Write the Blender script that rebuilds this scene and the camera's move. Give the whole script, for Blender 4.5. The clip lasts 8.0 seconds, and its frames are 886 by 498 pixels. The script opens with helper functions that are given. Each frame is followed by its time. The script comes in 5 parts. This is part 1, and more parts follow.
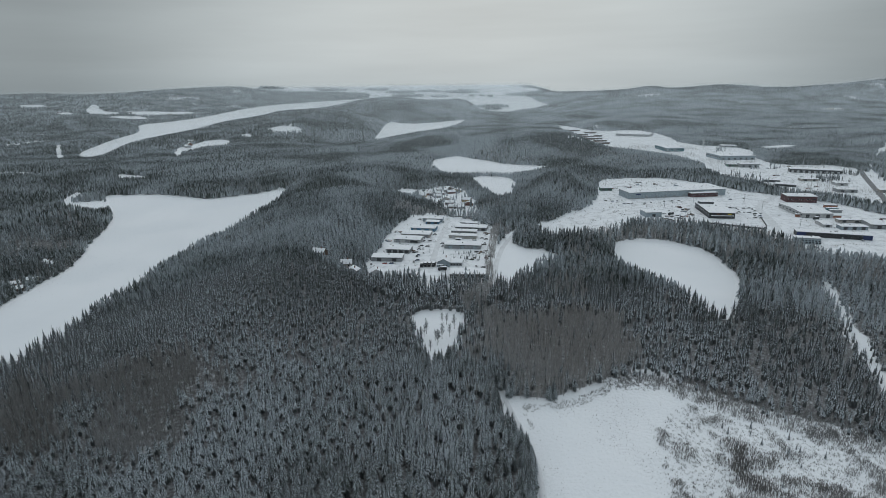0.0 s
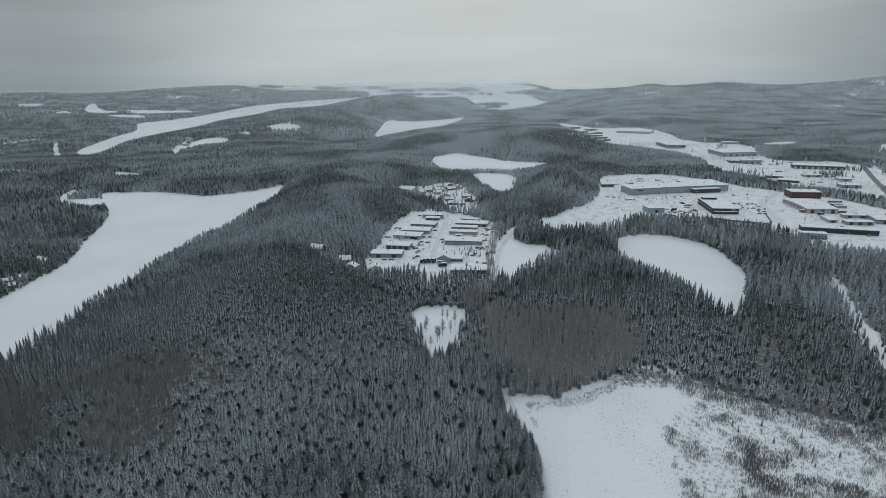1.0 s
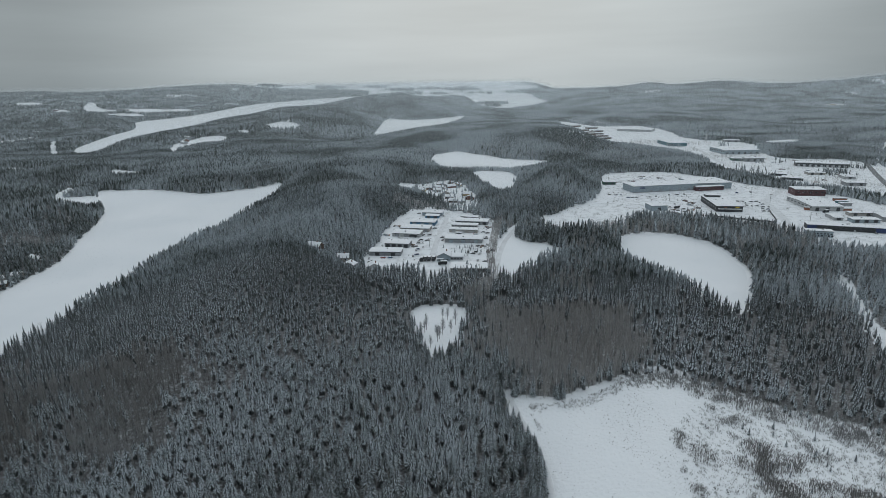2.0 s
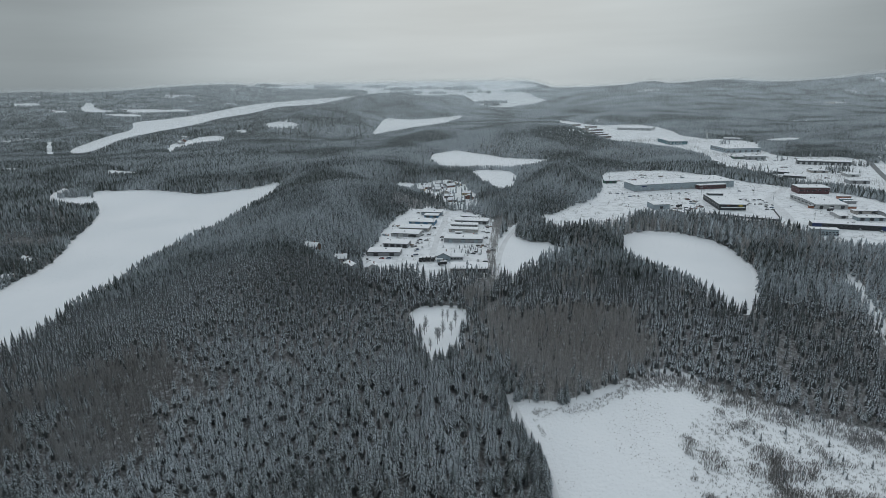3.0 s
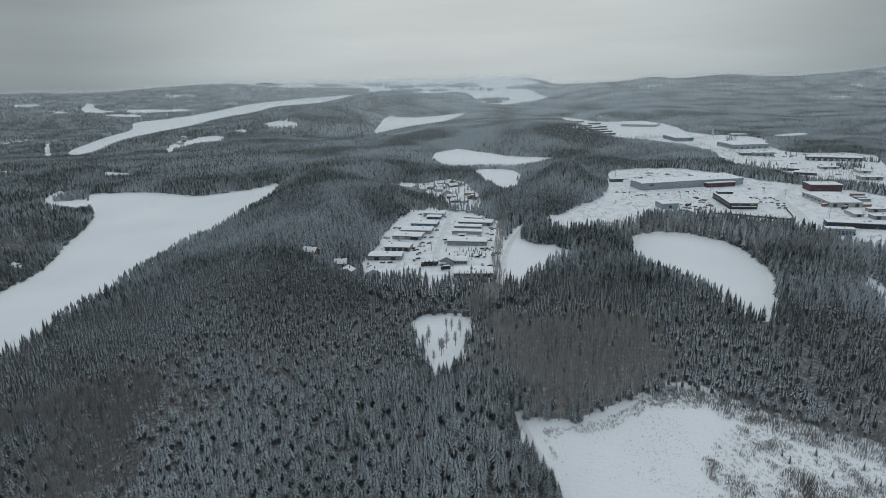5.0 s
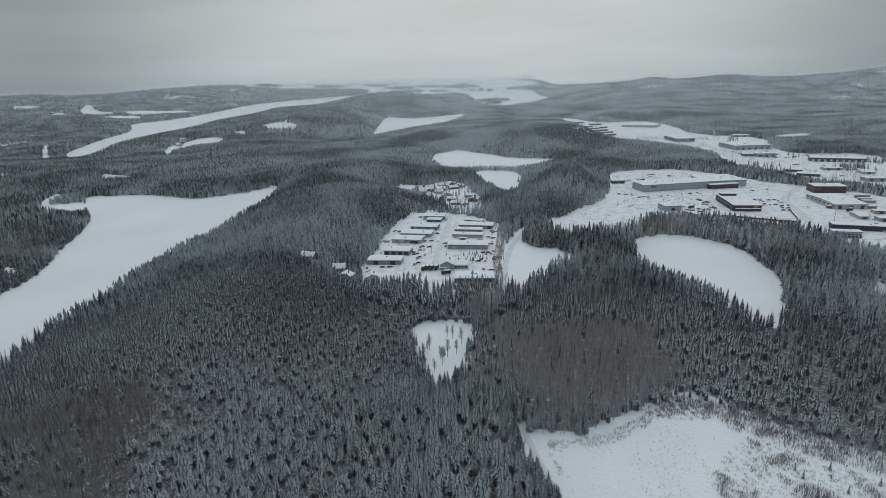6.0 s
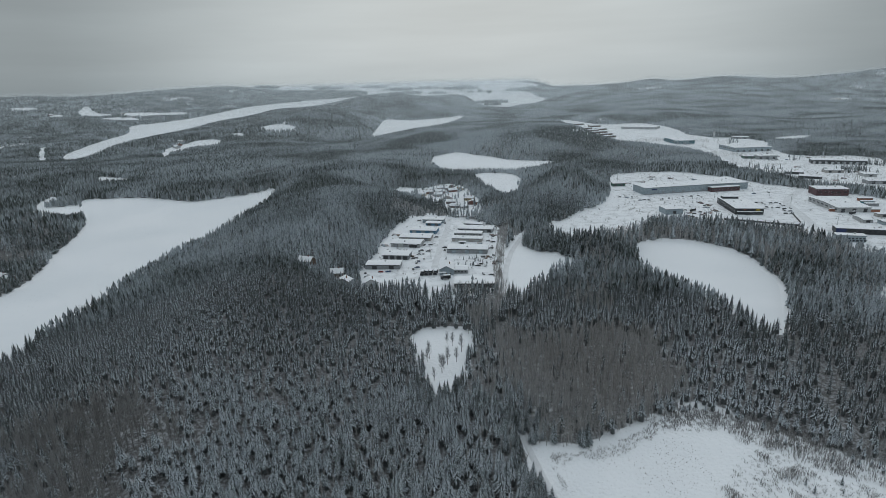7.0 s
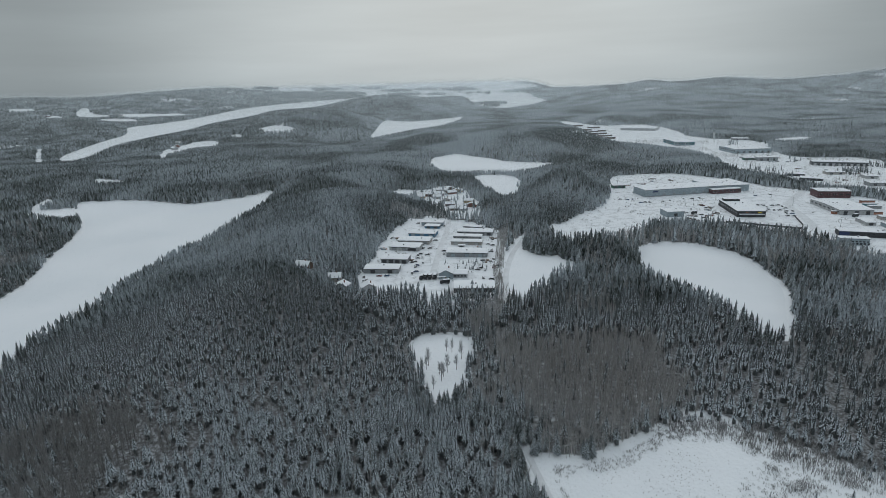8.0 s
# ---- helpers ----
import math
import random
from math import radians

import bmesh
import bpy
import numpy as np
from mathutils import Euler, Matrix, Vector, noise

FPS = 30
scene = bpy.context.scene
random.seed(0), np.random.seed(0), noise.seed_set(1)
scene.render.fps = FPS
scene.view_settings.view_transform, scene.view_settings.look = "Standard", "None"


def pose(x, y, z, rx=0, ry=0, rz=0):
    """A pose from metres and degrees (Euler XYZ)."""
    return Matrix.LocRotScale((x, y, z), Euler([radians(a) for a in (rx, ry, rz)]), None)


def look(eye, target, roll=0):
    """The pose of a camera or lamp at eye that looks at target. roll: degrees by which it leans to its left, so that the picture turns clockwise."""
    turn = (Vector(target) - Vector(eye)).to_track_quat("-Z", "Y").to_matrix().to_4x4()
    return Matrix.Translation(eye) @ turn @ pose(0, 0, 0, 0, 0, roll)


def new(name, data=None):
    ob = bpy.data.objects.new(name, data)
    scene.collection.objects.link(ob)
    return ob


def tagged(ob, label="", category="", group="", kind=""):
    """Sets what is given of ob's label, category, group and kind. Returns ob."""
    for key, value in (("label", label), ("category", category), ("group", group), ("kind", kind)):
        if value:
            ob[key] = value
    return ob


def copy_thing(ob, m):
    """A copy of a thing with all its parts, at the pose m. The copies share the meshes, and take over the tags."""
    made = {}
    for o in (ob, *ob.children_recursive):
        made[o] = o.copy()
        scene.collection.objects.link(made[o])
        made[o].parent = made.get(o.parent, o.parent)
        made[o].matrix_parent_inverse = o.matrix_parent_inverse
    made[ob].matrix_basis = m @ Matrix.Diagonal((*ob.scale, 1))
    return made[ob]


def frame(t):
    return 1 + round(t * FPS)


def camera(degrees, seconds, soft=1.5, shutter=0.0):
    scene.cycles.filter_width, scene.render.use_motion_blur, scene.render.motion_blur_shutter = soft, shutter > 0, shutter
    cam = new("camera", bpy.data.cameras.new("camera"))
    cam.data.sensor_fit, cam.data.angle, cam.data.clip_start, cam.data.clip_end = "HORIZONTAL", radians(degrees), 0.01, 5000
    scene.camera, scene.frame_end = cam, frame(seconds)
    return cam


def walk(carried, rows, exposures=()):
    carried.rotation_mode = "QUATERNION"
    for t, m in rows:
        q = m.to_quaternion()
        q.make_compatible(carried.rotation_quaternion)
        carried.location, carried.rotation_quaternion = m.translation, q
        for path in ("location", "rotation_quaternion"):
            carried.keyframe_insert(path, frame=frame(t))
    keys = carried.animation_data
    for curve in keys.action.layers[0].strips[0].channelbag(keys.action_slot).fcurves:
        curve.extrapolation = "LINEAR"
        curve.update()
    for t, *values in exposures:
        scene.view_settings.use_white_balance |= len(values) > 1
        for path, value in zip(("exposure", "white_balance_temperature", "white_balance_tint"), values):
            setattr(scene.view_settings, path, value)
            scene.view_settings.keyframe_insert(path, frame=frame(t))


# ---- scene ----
# Camera and its flight
cam = camera(75.0, 8.0, soft=0.65)
PATH = [
    (0, (1.263, -10.105, 157.248), (1.257, -8.184, 156.692), -0.6),
    (0.5, (0.873, -6.274, 154.977), (0.867, -4.354, 154.418), -0.7),
    (1, (0.676, -2.761, 152.177), (0.671, -0.841, 151.618), -0.7),
    (1.5, (0.66, 1.368, 150.124), (0.655, 3.288, 149.563), -0.7),
    (3, (0.225, 14.16, 146.102), (0.223, 16.08, 145.54), -0.9),
    (3.5, (0.198, 18.625, 145.745), (0.194, 20.543, 145.18), -1.1),
    (4, (-0.013, 23.059, 145.843), (-0.021, 24.977, 145.276), -1.2),
    (4.5, (-0.023, 27.265, 146.004), (-0.033, 29.182, 145.434), -1.3),
    (6, (-0.407, 39.49, 146.918), (-0.418, 41.408, 146.35), -1.5),
    (6.5, (-0.619, 43.068, 147.032), (-0.628, 44.986, 146.466), -1.5),
    (7, (-0.803, 46.414, 147.39), (-0.81, 48.333, 146.827), -1.5),
    (7.5, (-0.878, 49.609, 147.704), (-0.883, 51.529, 147.142), -1.5),
    (8, (-1.099, 52.891, 147.884), (-1.102, 54.811, 147.324), -1.5),
]
walk(cam, [(t, look(eye, target, roll)) for t, eye, target, roll in PATH])


# World: thick overcast, brighter overhead and round the veiled sun ahead
SUN_ELEVATION, SUN_TURN = 28.0, 3.0
world = bpy.data.worlds.new("overcast_sky")
scene.world = world
world.use_nodes = True
wn, wl = world.node_tree.nodes, world.node_tree.links
wn.clear()
w_out = wn.new("ShaderNodeOutputWorld")
w_bg = wn.new("ShaderNodeBackground")
w_sky = wn.new("ShaderNodeTexSky")
w_sky.sky_type, w_sky.sun_disc = "NISHITA", False
w_sky.sun_elevation, w_sky.sun_rotation = radians(SUN_ELEVATION), radians(SUN_TURN)
w_sky.dust_density, w_sky.air_density = 6.0, 1.0
w_co = wn.new("ShaderNodeTexCoord")
w_sep = wn.new("ShaderNodeSeparateXYZ")
wl.new(w_co.outputs["Generated"], w_sep.inputs[0])
w_ramp = wn.new("ShaderNodeValToRGB")
wl.new(w_sep.outputs["Z"], w_ramp.inputs[0])
el = w_ramp.color_ramp.elements
el[0].position, el[0].color = 0.0, (0.335, 0.377, 0.392, 1)
el[1].position, el[1].color = 1.0, (0.705, 0.79, 0.858, 1)
for p, c in ((0.03, (0.362, 0.404, 0.418, 1)), (0.12, (0.358, 0.400, 0.414, 1)), (0.35, (0.492, 0.55, 0.588, 1))):
    e = el.new(p)
    e.color = c
# cloud streaks, long and flat
w_map = wn.new("ShaderNodeMapping")
w_map.inputs["Scale"].default_value = (1.6, 1.6, 16.0)
wl.new(w_co.outputs["Generated"], w_map.inputs[0])
w_noise = wn.new("ShaderNodeTexNoise")
w_noise.inputs["Scale"].default_value, w_noise.inputs["Detail"].default_value = 1.7, 5.0
wl.new(w_map.outputs[0], w_noise.inputs["Vector"])
w_cl = wn.new("ShaderNodeMapRange")
w_cl.inputs[3].default_value, w_cl.inputs[4].default_value = 0.86, 1.14
wl.new(w_noise.outputs["Fac"], w_cl.inputs[0])
# soft brightening round the veiled sun
w_dot = wn.new("ShaderNodeVectorMath")
w_dot.operation = "DOT_PRODUCT"
sun_way = Vector((math.sin(radians(SUN_TURN)) * math.cos(radians(SUN_ELEVATION)), math.cos(radians(SUN_TURN)) * math.cos(radians(SUN_ELEVATION)), math.sin(radians(SUN_ELEVATION))))
w_dot.inputs[1].default_value = Vector((math.sin(radians(SUN_TURN)), math.cos(radians(SUN_TURN)), 0.06)).normalized()
wl.new(w_co.outputs["Generated"], w_dot.inputs[0])
w_glow = wn.new("ShaderNodeMapRange")
w_glow.interpolation_type = "SMOOTHSTEP"
for i, v in enumerate((0.80, 1.0, 0.80, 1.44)):
    w_glow.inputs[1 + i].default_value = v
wl.new(w_dot.outputs["Value"], w_glow.inputs[0])
w_mul = wn.new("ShaderNodeMath")
w_mul.operation = "MULTIPLY"
wl.new(w_cl.outputs[0], w_mul.inputs[0])
wl.new(w_glow.outputs[0], w_mul.inputs[1])
w_warm = wn.new("ShaderNodeMapRange")
w_warm.inputs[1].default_value, w_warm.inputs[2].default_value = 0.84, 1.0
wl.new(w_dot.outputs["Value"], w_warm.inputs[0])
w_hue = wn.new("ShaderNodeMix")
w_hue.data_type = "RGBA"
w_hue.inputs[6].default_value, w_hue.inputs[7].default_value = (0.982, 1.0, 1.012, 1), (1.03, 1.0, 0.985, 1)
wl.new(w_warm.outputs[0], w_hue.inputs[0])
w_toned = wn.new("ShaderNodeVectorMath")
w_toned.operation = "MULTIPLY"
wl.new(w_ramp.outputs[0], w_toned.inputs[0])
wl.new(w_hue.outputs[2], w_toned.inputs[1])
w_tint = wn.new("ShaderNodeVectorMath")
w_tint.operation = "SCALE"
wl.new(w_toned.outputs[0], w_tint.inputs[0])
wl.new(w_mul.outputs[0], w_tint.inputs["Scale"])
w_dim = wn.new("ShaderNodeVectorMath")
w_dim.operation = "SCALE"
w_dim.inputs["Scale"].default_value = 0.05
wl.new(w_sky.outputs[0], w_dim.inputs[0])
w_mix = wn.new("ShaderNodeMix")
w_mix.data_type = "RGBA"
w_mix.inputs[0].default_value = 0.97          # cloud cover
wl.new(w_dim.outputs[0], w_mix.inputs[6])
wl.new(w_tint.outputs[0], w_mix.inputs[7])
wl.new(w_mix.outputs[2], w_bg.inputs["Color"])
w_bg.inputs["Strength"].default_value = 1.0
wl.new(w_bg.outputs[0], w_out.inputs[0])

sun = new("sun", bpy.data.lights.new("sun", "SUN"))
sun.data.energy, sun.data.angle, sun.data.color = 0.5, radians(40), (1.0, 0.98, 0.96)
sun.matrix_world = look(sun_way * 100, (0, 0, 0))
scene.view_settings.exposure = 0.0

# ---- materials ----
def material(name, rough=0.8, metal=0.0):
    m = bpy.data.materials.new(name)
    m.use_nodes = True
    b = m.node_tree.nodes["Principled BSDF"]
    b.inputs["Roughness"].default_value, b.inputs["Metallic"].default_value = rough, metal
    return m, m.node_tree.nodes, m.node_tree.links, b


def noise_fac(n, l, scale, detail=4.0, lo=0.0, hi=1.0, a=0.3, z=0.7, space="Object"):
    """Noise in metres, spread from lo..hi where the noise runs from a..z."""
    c = n.new("ShaderNodeTexCoord")
    t = n.new("ShaderNodeTexNoise")
    t.inputs["Scale"].default_value, t.inputs["Detail"].default_value = scale, detail
    l.new(c.outputs[space], t.inputs["Vector"])
    r = n.new("ShaderNodeMapRange")
    for i, v in enumerate((a, z, lo, hi)):
        r.inputs[1 + i].default_value = v
    l.new(t.outputs["Fac"], r.inputs[0])
    return r.outputs[0]


def mixed(n, l, fac, a, b):
    m = n.new("ShaderNodeMix")
    m.data_type = "RGBA"
    for sock, v in ((m.inputs[0], fac), (m.inputs[6], a), (m.inputs[7], b)):
        if hasattr(v, "links"):
            l.new(v, sock)
        else:
            sock.default_value = v if sock is m.inputs[0] else (*v, 1)
    return m.outputs[2]


def arith(n, l, op, a, b):
    m = n.new("ShaderNodeMath")
    m.operation = op
    m.use_clamp = op in ("ADD", "MULTIPLY_ADD")
    for sock, v in ((m.inputs[0], a), (m.inputs[1], b)):
        if hasattr(v, "links"):
            l.new(v, sock)
        else:
            sock.default_value = v
    return m.outputs[0]


def bumped(n, l, b, height, strength, distance):
    k = n.new("ShaderNodeBump")
    k.inputs["Strength"].default_value, k.inputs["Distance"].default_value = strength, distance
    l.new(height, k.inputs["Height"])
    l.new(k.outputs[0], b.inputs["Normal"])


SNOW = (0.865, 0.88, 0.895)


def ground_material():
    """Snow in the open, litter with patches of snow under the trees."""
    m, n, l, b = material("snow_and_forest_floor", 0.9)
    at = n.new("ShaderNodeAttribute")
    at.attribute_name = "open"
    snow = mixed(n, l, noise_fac(n, l, 0.035, 6, 0, 1), (0.82, 0.84, 0.86), SNOW)
    snow = mixed(n, l, noise_fac(n, l, 0.9, 5, 0, 0.35, 0.60, 0.72), snow, (0.42, 0.42, 0.40))
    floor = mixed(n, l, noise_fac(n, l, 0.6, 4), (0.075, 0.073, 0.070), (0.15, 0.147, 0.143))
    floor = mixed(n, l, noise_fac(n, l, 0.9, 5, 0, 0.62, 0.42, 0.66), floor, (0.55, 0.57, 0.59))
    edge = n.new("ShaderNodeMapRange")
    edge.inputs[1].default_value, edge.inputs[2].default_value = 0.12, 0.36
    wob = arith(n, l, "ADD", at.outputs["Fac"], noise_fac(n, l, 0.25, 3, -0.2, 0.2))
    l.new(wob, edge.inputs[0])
    worn = n.new("ShaderNodeAttribute")
    worn.attribute_name = "worn"
    tracks = arith(n, l, "MULTIPLY", noise_fac(n, l, 0.11, 6, 0, 0.55, 0.46, 0.64), noise_fac(n, l, 0.5, 4, 0.3, 1, 0.4, 0.6))
    snow = mixed(n, l, arith(n, l, "MULTIPLY", worn.outputs["Fac"], tracks), snow, (0.36, 0.37, 0.38))
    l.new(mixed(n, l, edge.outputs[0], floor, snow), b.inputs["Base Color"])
    bumped(n, l, b, noise_fac(n, l, 0.5, 8), 0.5, 0.5)
    return m


def ice_material():
    """Lake ice under wind-packed snow, faint drifts."""
    m, n, l, b = material("lake_snow", 0.85)
    c = mixed(n, l, noise_fac(n, l, 0.012, 5, 0, 1, 0.35, 0.65), (0.76, 0.785, 0.805), (0.825, 0.84, 0.855))
    l.new(c, b.inputs["Base Color"])
    bumped(n, l, b, noise_fac(n, l, 0.15, 6), 0.15, 0.4)
    return m


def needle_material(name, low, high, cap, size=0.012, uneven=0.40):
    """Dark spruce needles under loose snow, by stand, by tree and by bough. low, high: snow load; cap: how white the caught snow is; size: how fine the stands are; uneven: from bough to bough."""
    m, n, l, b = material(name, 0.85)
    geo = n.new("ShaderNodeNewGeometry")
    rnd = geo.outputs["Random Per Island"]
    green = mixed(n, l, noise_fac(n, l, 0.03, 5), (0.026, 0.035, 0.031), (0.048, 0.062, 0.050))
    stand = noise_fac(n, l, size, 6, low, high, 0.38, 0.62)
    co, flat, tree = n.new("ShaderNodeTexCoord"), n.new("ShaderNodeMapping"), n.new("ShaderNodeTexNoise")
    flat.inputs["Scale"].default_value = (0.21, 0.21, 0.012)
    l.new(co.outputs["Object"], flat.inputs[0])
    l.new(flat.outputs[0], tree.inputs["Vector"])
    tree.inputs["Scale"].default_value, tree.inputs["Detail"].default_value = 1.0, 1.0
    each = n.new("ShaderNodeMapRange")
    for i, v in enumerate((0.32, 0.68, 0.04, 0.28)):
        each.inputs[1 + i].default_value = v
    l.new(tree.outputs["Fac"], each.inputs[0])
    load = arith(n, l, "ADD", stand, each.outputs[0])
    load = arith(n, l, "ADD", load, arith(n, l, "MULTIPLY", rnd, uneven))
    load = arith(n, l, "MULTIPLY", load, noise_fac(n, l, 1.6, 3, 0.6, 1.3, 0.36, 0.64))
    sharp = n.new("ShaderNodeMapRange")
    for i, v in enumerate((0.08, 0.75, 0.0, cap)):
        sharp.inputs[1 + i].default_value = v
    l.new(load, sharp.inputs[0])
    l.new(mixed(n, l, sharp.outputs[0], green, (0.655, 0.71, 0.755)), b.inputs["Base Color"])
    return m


def inner_material():
    """Snowless needles and dead wood inside the crowns."""
    m, n, l, b = material("inner_spruce_needles", 0.9)
    l.new(mixed(n, l, noise_fac(n, l, 0.8, 4), (0.065, 0.074, 0.074), (0.155, 0.166, 0.170)), b.inputs["Base Color"])
    return m


def twig_material(name, low, high):
    """Bare grey-brown twigs with a little rime."""
    m, n, l, b = material(name, 0.9)
    geo = n.new("ShaderNodeNewGeometry")
    bark = mixed(n, l, geo.outputs["Random Per Island"], low, high)
    bark = mixed(n, l, noise_fac(n, l, 0.02, 4, 0, 0.40, 0.42, 0.68), bark, (0.50, 0.51, 0.52))
    l.new(bark, b.inputs["Base Color"])
    return m


def plain(name, colour, rough=0.6, metal=0.0, vary=0.25, scale=0.4, ribs=0.0):
    """Paint or cladding with weathering at two sizes; ribs: spacing of profiled sheet in metres."""
    m, n, l, b = material(name, rough, metal)
    dark = tuple(c * (1 - vary) for c in colour)
    c = mixed(n, l, noise_fac(n, l, scale, 5), dark, colour)
    c = mixed(n, l, noise_fac(n, l, scale * 8, 3, 0, 0.3, 0.5, 0.75), c, tuple(min(1, v * 1.25 + 0.01) for v in colour))
    l.new(c, b.inputs["Base Color"])
    if ribs:
        w = n.new("ShaderNodeTexWave")
        co = n.new("ShaderNodeTexCoord")
        w.inputs["Scale"].default_value = 0.314 / ribs
        l.new(co.outputs["Object"], w.inputs["Vector"])
        bumped(n, l, b, w.outputs["Fac"], 0.5, 0.04)
    return m


def glass_material():
    m, n, l, b = material("dark_window_glass", 0.08)
    b.inputs["Base Color"].default_value = (0.03, 0.036, 0.042, 1)
    b.inputs["Specular IOR Level"].default_value = 0.7
    return m


def snow_cap_material():
    m, n, l, b = material("roof_snow", 0.9)
    c = mixed(n, l, noise_fac(n, l, 0.12, 5), (0.82, 0.835, 0.855), (0.88, 0.89, 0.90))
    l.new(c, b.inputs["Base Color"])
    bumped(n, l, b, noise_fac(n, l, 0.7, 6), 0.3, 0.2)
    return m


M_GROUND, M_ICE, M_TWIG = ground_material(), ice_material(), twig_material("bare_birch_twigs", (0.24, 0.228, 0.215), (0.53, 0.513, 0.50))
M_ALDER = twig_material("bare_alder_twigs", (0.15, 0.143, 0.135), (0.35, 0.34, 0.33))
M_INNER = inner_material()
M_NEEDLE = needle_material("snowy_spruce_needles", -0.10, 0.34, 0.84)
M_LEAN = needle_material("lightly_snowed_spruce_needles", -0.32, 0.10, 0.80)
# far crowns: real rime, plus distance haze put into the colour as paler load
M_RIME_HAZE = needle_material("rimed_hazed_spruce_crowns", -0.06, 0.68, 0.70, 0.006, 0.20)
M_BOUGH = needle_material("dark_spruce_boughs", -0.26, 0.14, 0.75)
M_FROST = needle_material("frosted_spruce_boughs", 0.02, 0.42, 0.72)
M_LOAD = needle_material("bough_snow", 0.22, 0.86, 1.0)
M_DUST = needle_material("thin_bough_snow", -0.10, 0.36, 0.9)
M_RIME_TWIG = plain("rimed_twigs", (0.42, 0.43, 0.44), 0.9, vary=0.5, scale=1.0)
M_SNOW, M_GLASS = snow_cap_material(), glass_material()
M_BARK = plain("spruce_bark", (0.085, 0.065, 0.052), 0.9, scale=2.0)

# ---- the lie of the land, in metres ----
LAKE_WEST = [(-325, 352), (-328, 388), (-330, 428), (-332, 452), (-330, 475), (-343, 518), (-365, 569), (-385, 644), (-416, 705), (-462, 770), (-502,
    838), (-476, 832), (-438, 839), (-395, 828), (-330, 791), (-300, 819), (-266, 844), (-244, 895), (-230, 770), (-236, 620), (-242, 500), (-244, 411), (-246,
    348), (-248, 296), (-249, 268), (-250, 238)]
POND = [(166, 535), (184, 556), (206, 562), (226, 552), (245, 531), (250, 498), (244, 465), (243, 440), (223, 403), (206, 370), (192, 354), (187,
    376), (181, 405), (171, 424), (160, 445), (152, 469)]
LAKE_MID = [(-195, 1586), (-205, 1888), (-231, 2442), (-142, 2295), (-32, 2343), (118, 2574), (31, 2055), (-63, 1895), (-141, 1719)]
RIVER = [(-862, 1358), (-920, 1521), (-1003, 1799), (-1036, 2010), (-1255, 2392), (-1189, 2553), (-1181, 2834), (-1210, 3291), (-1174, 3681), (-984,
    3911), (-757, 4098), (-504, 4275), (-655, 3731), (-755, 3525), (-812, 2982), (-911, 2757), (-929, 2515), (-868, 2021), (-873, 1822), (-859, 1562),
    (-791, 1371), (-769, 1233)]
LAKE_FAR = [(-1523, 4690), (-1179, 4745), (-829, 4840), (-387, 4990), (100, 5010), (526, 4960), (812, 4560), (486, 4427), (443, 4334), (631, 4265), (618, 4019),
    (632, 3865), (674, 3653), (445, 3193), (229, 2785), (156, 3038), (175, 3616), (58, 3881), (-325, 4063), (-567, 4138), (-515, 4375), (-576, 4535),
    (-970, 4569), (-1449, 4583)]
FIELD_NEAR = [(27, 268), (31, 250), (59, 251), (82, 266), (96, 275), (115, 275), (121, 266), (134, 250), (149, 236), (168, 226), (194, 208), (232,
    189), (172, 125), (30, 127), (36, 180), (40, 210), (30, 239)]
CLEARING = [(-23, 373), (19, 373), (10, 329), (2, 297), (-10, 285), (-16, 336)]
ESTATE = [(-68, 445), (-67, 522), (-55, 630), (-30, 681), (11, 673), (53, 634), (47, 534), (40, 457), (37, 437), (7, 433), (-9, 421), (-23, 441),
    (-44, 437)]
FIELD_EAST = [(39, 473), (58, 550), (72, 594), (81, 589), (63, 541), (96, 530), (113, 493), (73, 445), (48, 416), (41, 428)]
RETAIL = [(98, 614), (149, 680), (203, 731), (252, 926), (306, 945), (375, 941), (412, 863), (452, 797), (477, 770), (508, 723), (524, 657), (556,
    593), (414, 430), (368, 463), (331, 486), (336, 558), (280, 588), (219, 621), (158, 579), (119, 565)]
UPPER_ESTATE = [(406, 2156), (446, 2094), (492, 1846), (623, 1919), (655, 1707), (598, 1459), (729, 1369), (628, 1160), (633, 1077), (755, 1068),
    (701, 898), (733, 799), (593, 638), (557, 713), (539, 774), (497, 821), (486, 878), (460, 976), (504, 1125), (465, 1265), (378, 1307), (367,
    1476)]
VILLAGE = [(-40, 810), (-28, 864), (14, 896), (33, 814), (45, 746), (36, 672), (11, 689), (-7, 734)]
CLEARING_NORTH = [(-78, 806), (-72, 856), (-46, 868), (-35, 818), (-55, 795)]
MEADOW = [(-28, 1166), (1, 1237), (34, 1273), (77, 1194), (128, 1122), (213, 1092), (161, 1010), (113, 982), (75, 997), (30, 986), (-10, 1023)]
MEADOW_LOW = [(41, 992), (127, 956), (88, 776), (70, 795)]
FIELD_LEFT = [(-608, 1298), (-674, 1449), (-676, 1502), (-664, 1590), (-642, 1639), (-591, 1611), (-554, 1501), (-610, 1482), (-636, 1422), (-571, 1240)]
FIELD_HILL = [(-530, 1743), (-511, 1770), (-454, 1724), (-416, 1701), (-401, 1663), (-438, 1645), (-485, 1665)]
FARM_STRIP = [(-1765, 3299), (-1616, 3351), (-1415, 3328), (-1286, 3093), (-1399, 3013), (-1556, 2982)]
FARM_BEND = [(-2033, 3354), (-2167, 3662), (-2111, 3617), (-1908, 3313), (-1760, 3230), (-1694, 3025), (-1854, 3091)]
GLADE_EAST = [(742, 1368), (871, 1406), (805, 1315), (714, 1301)]
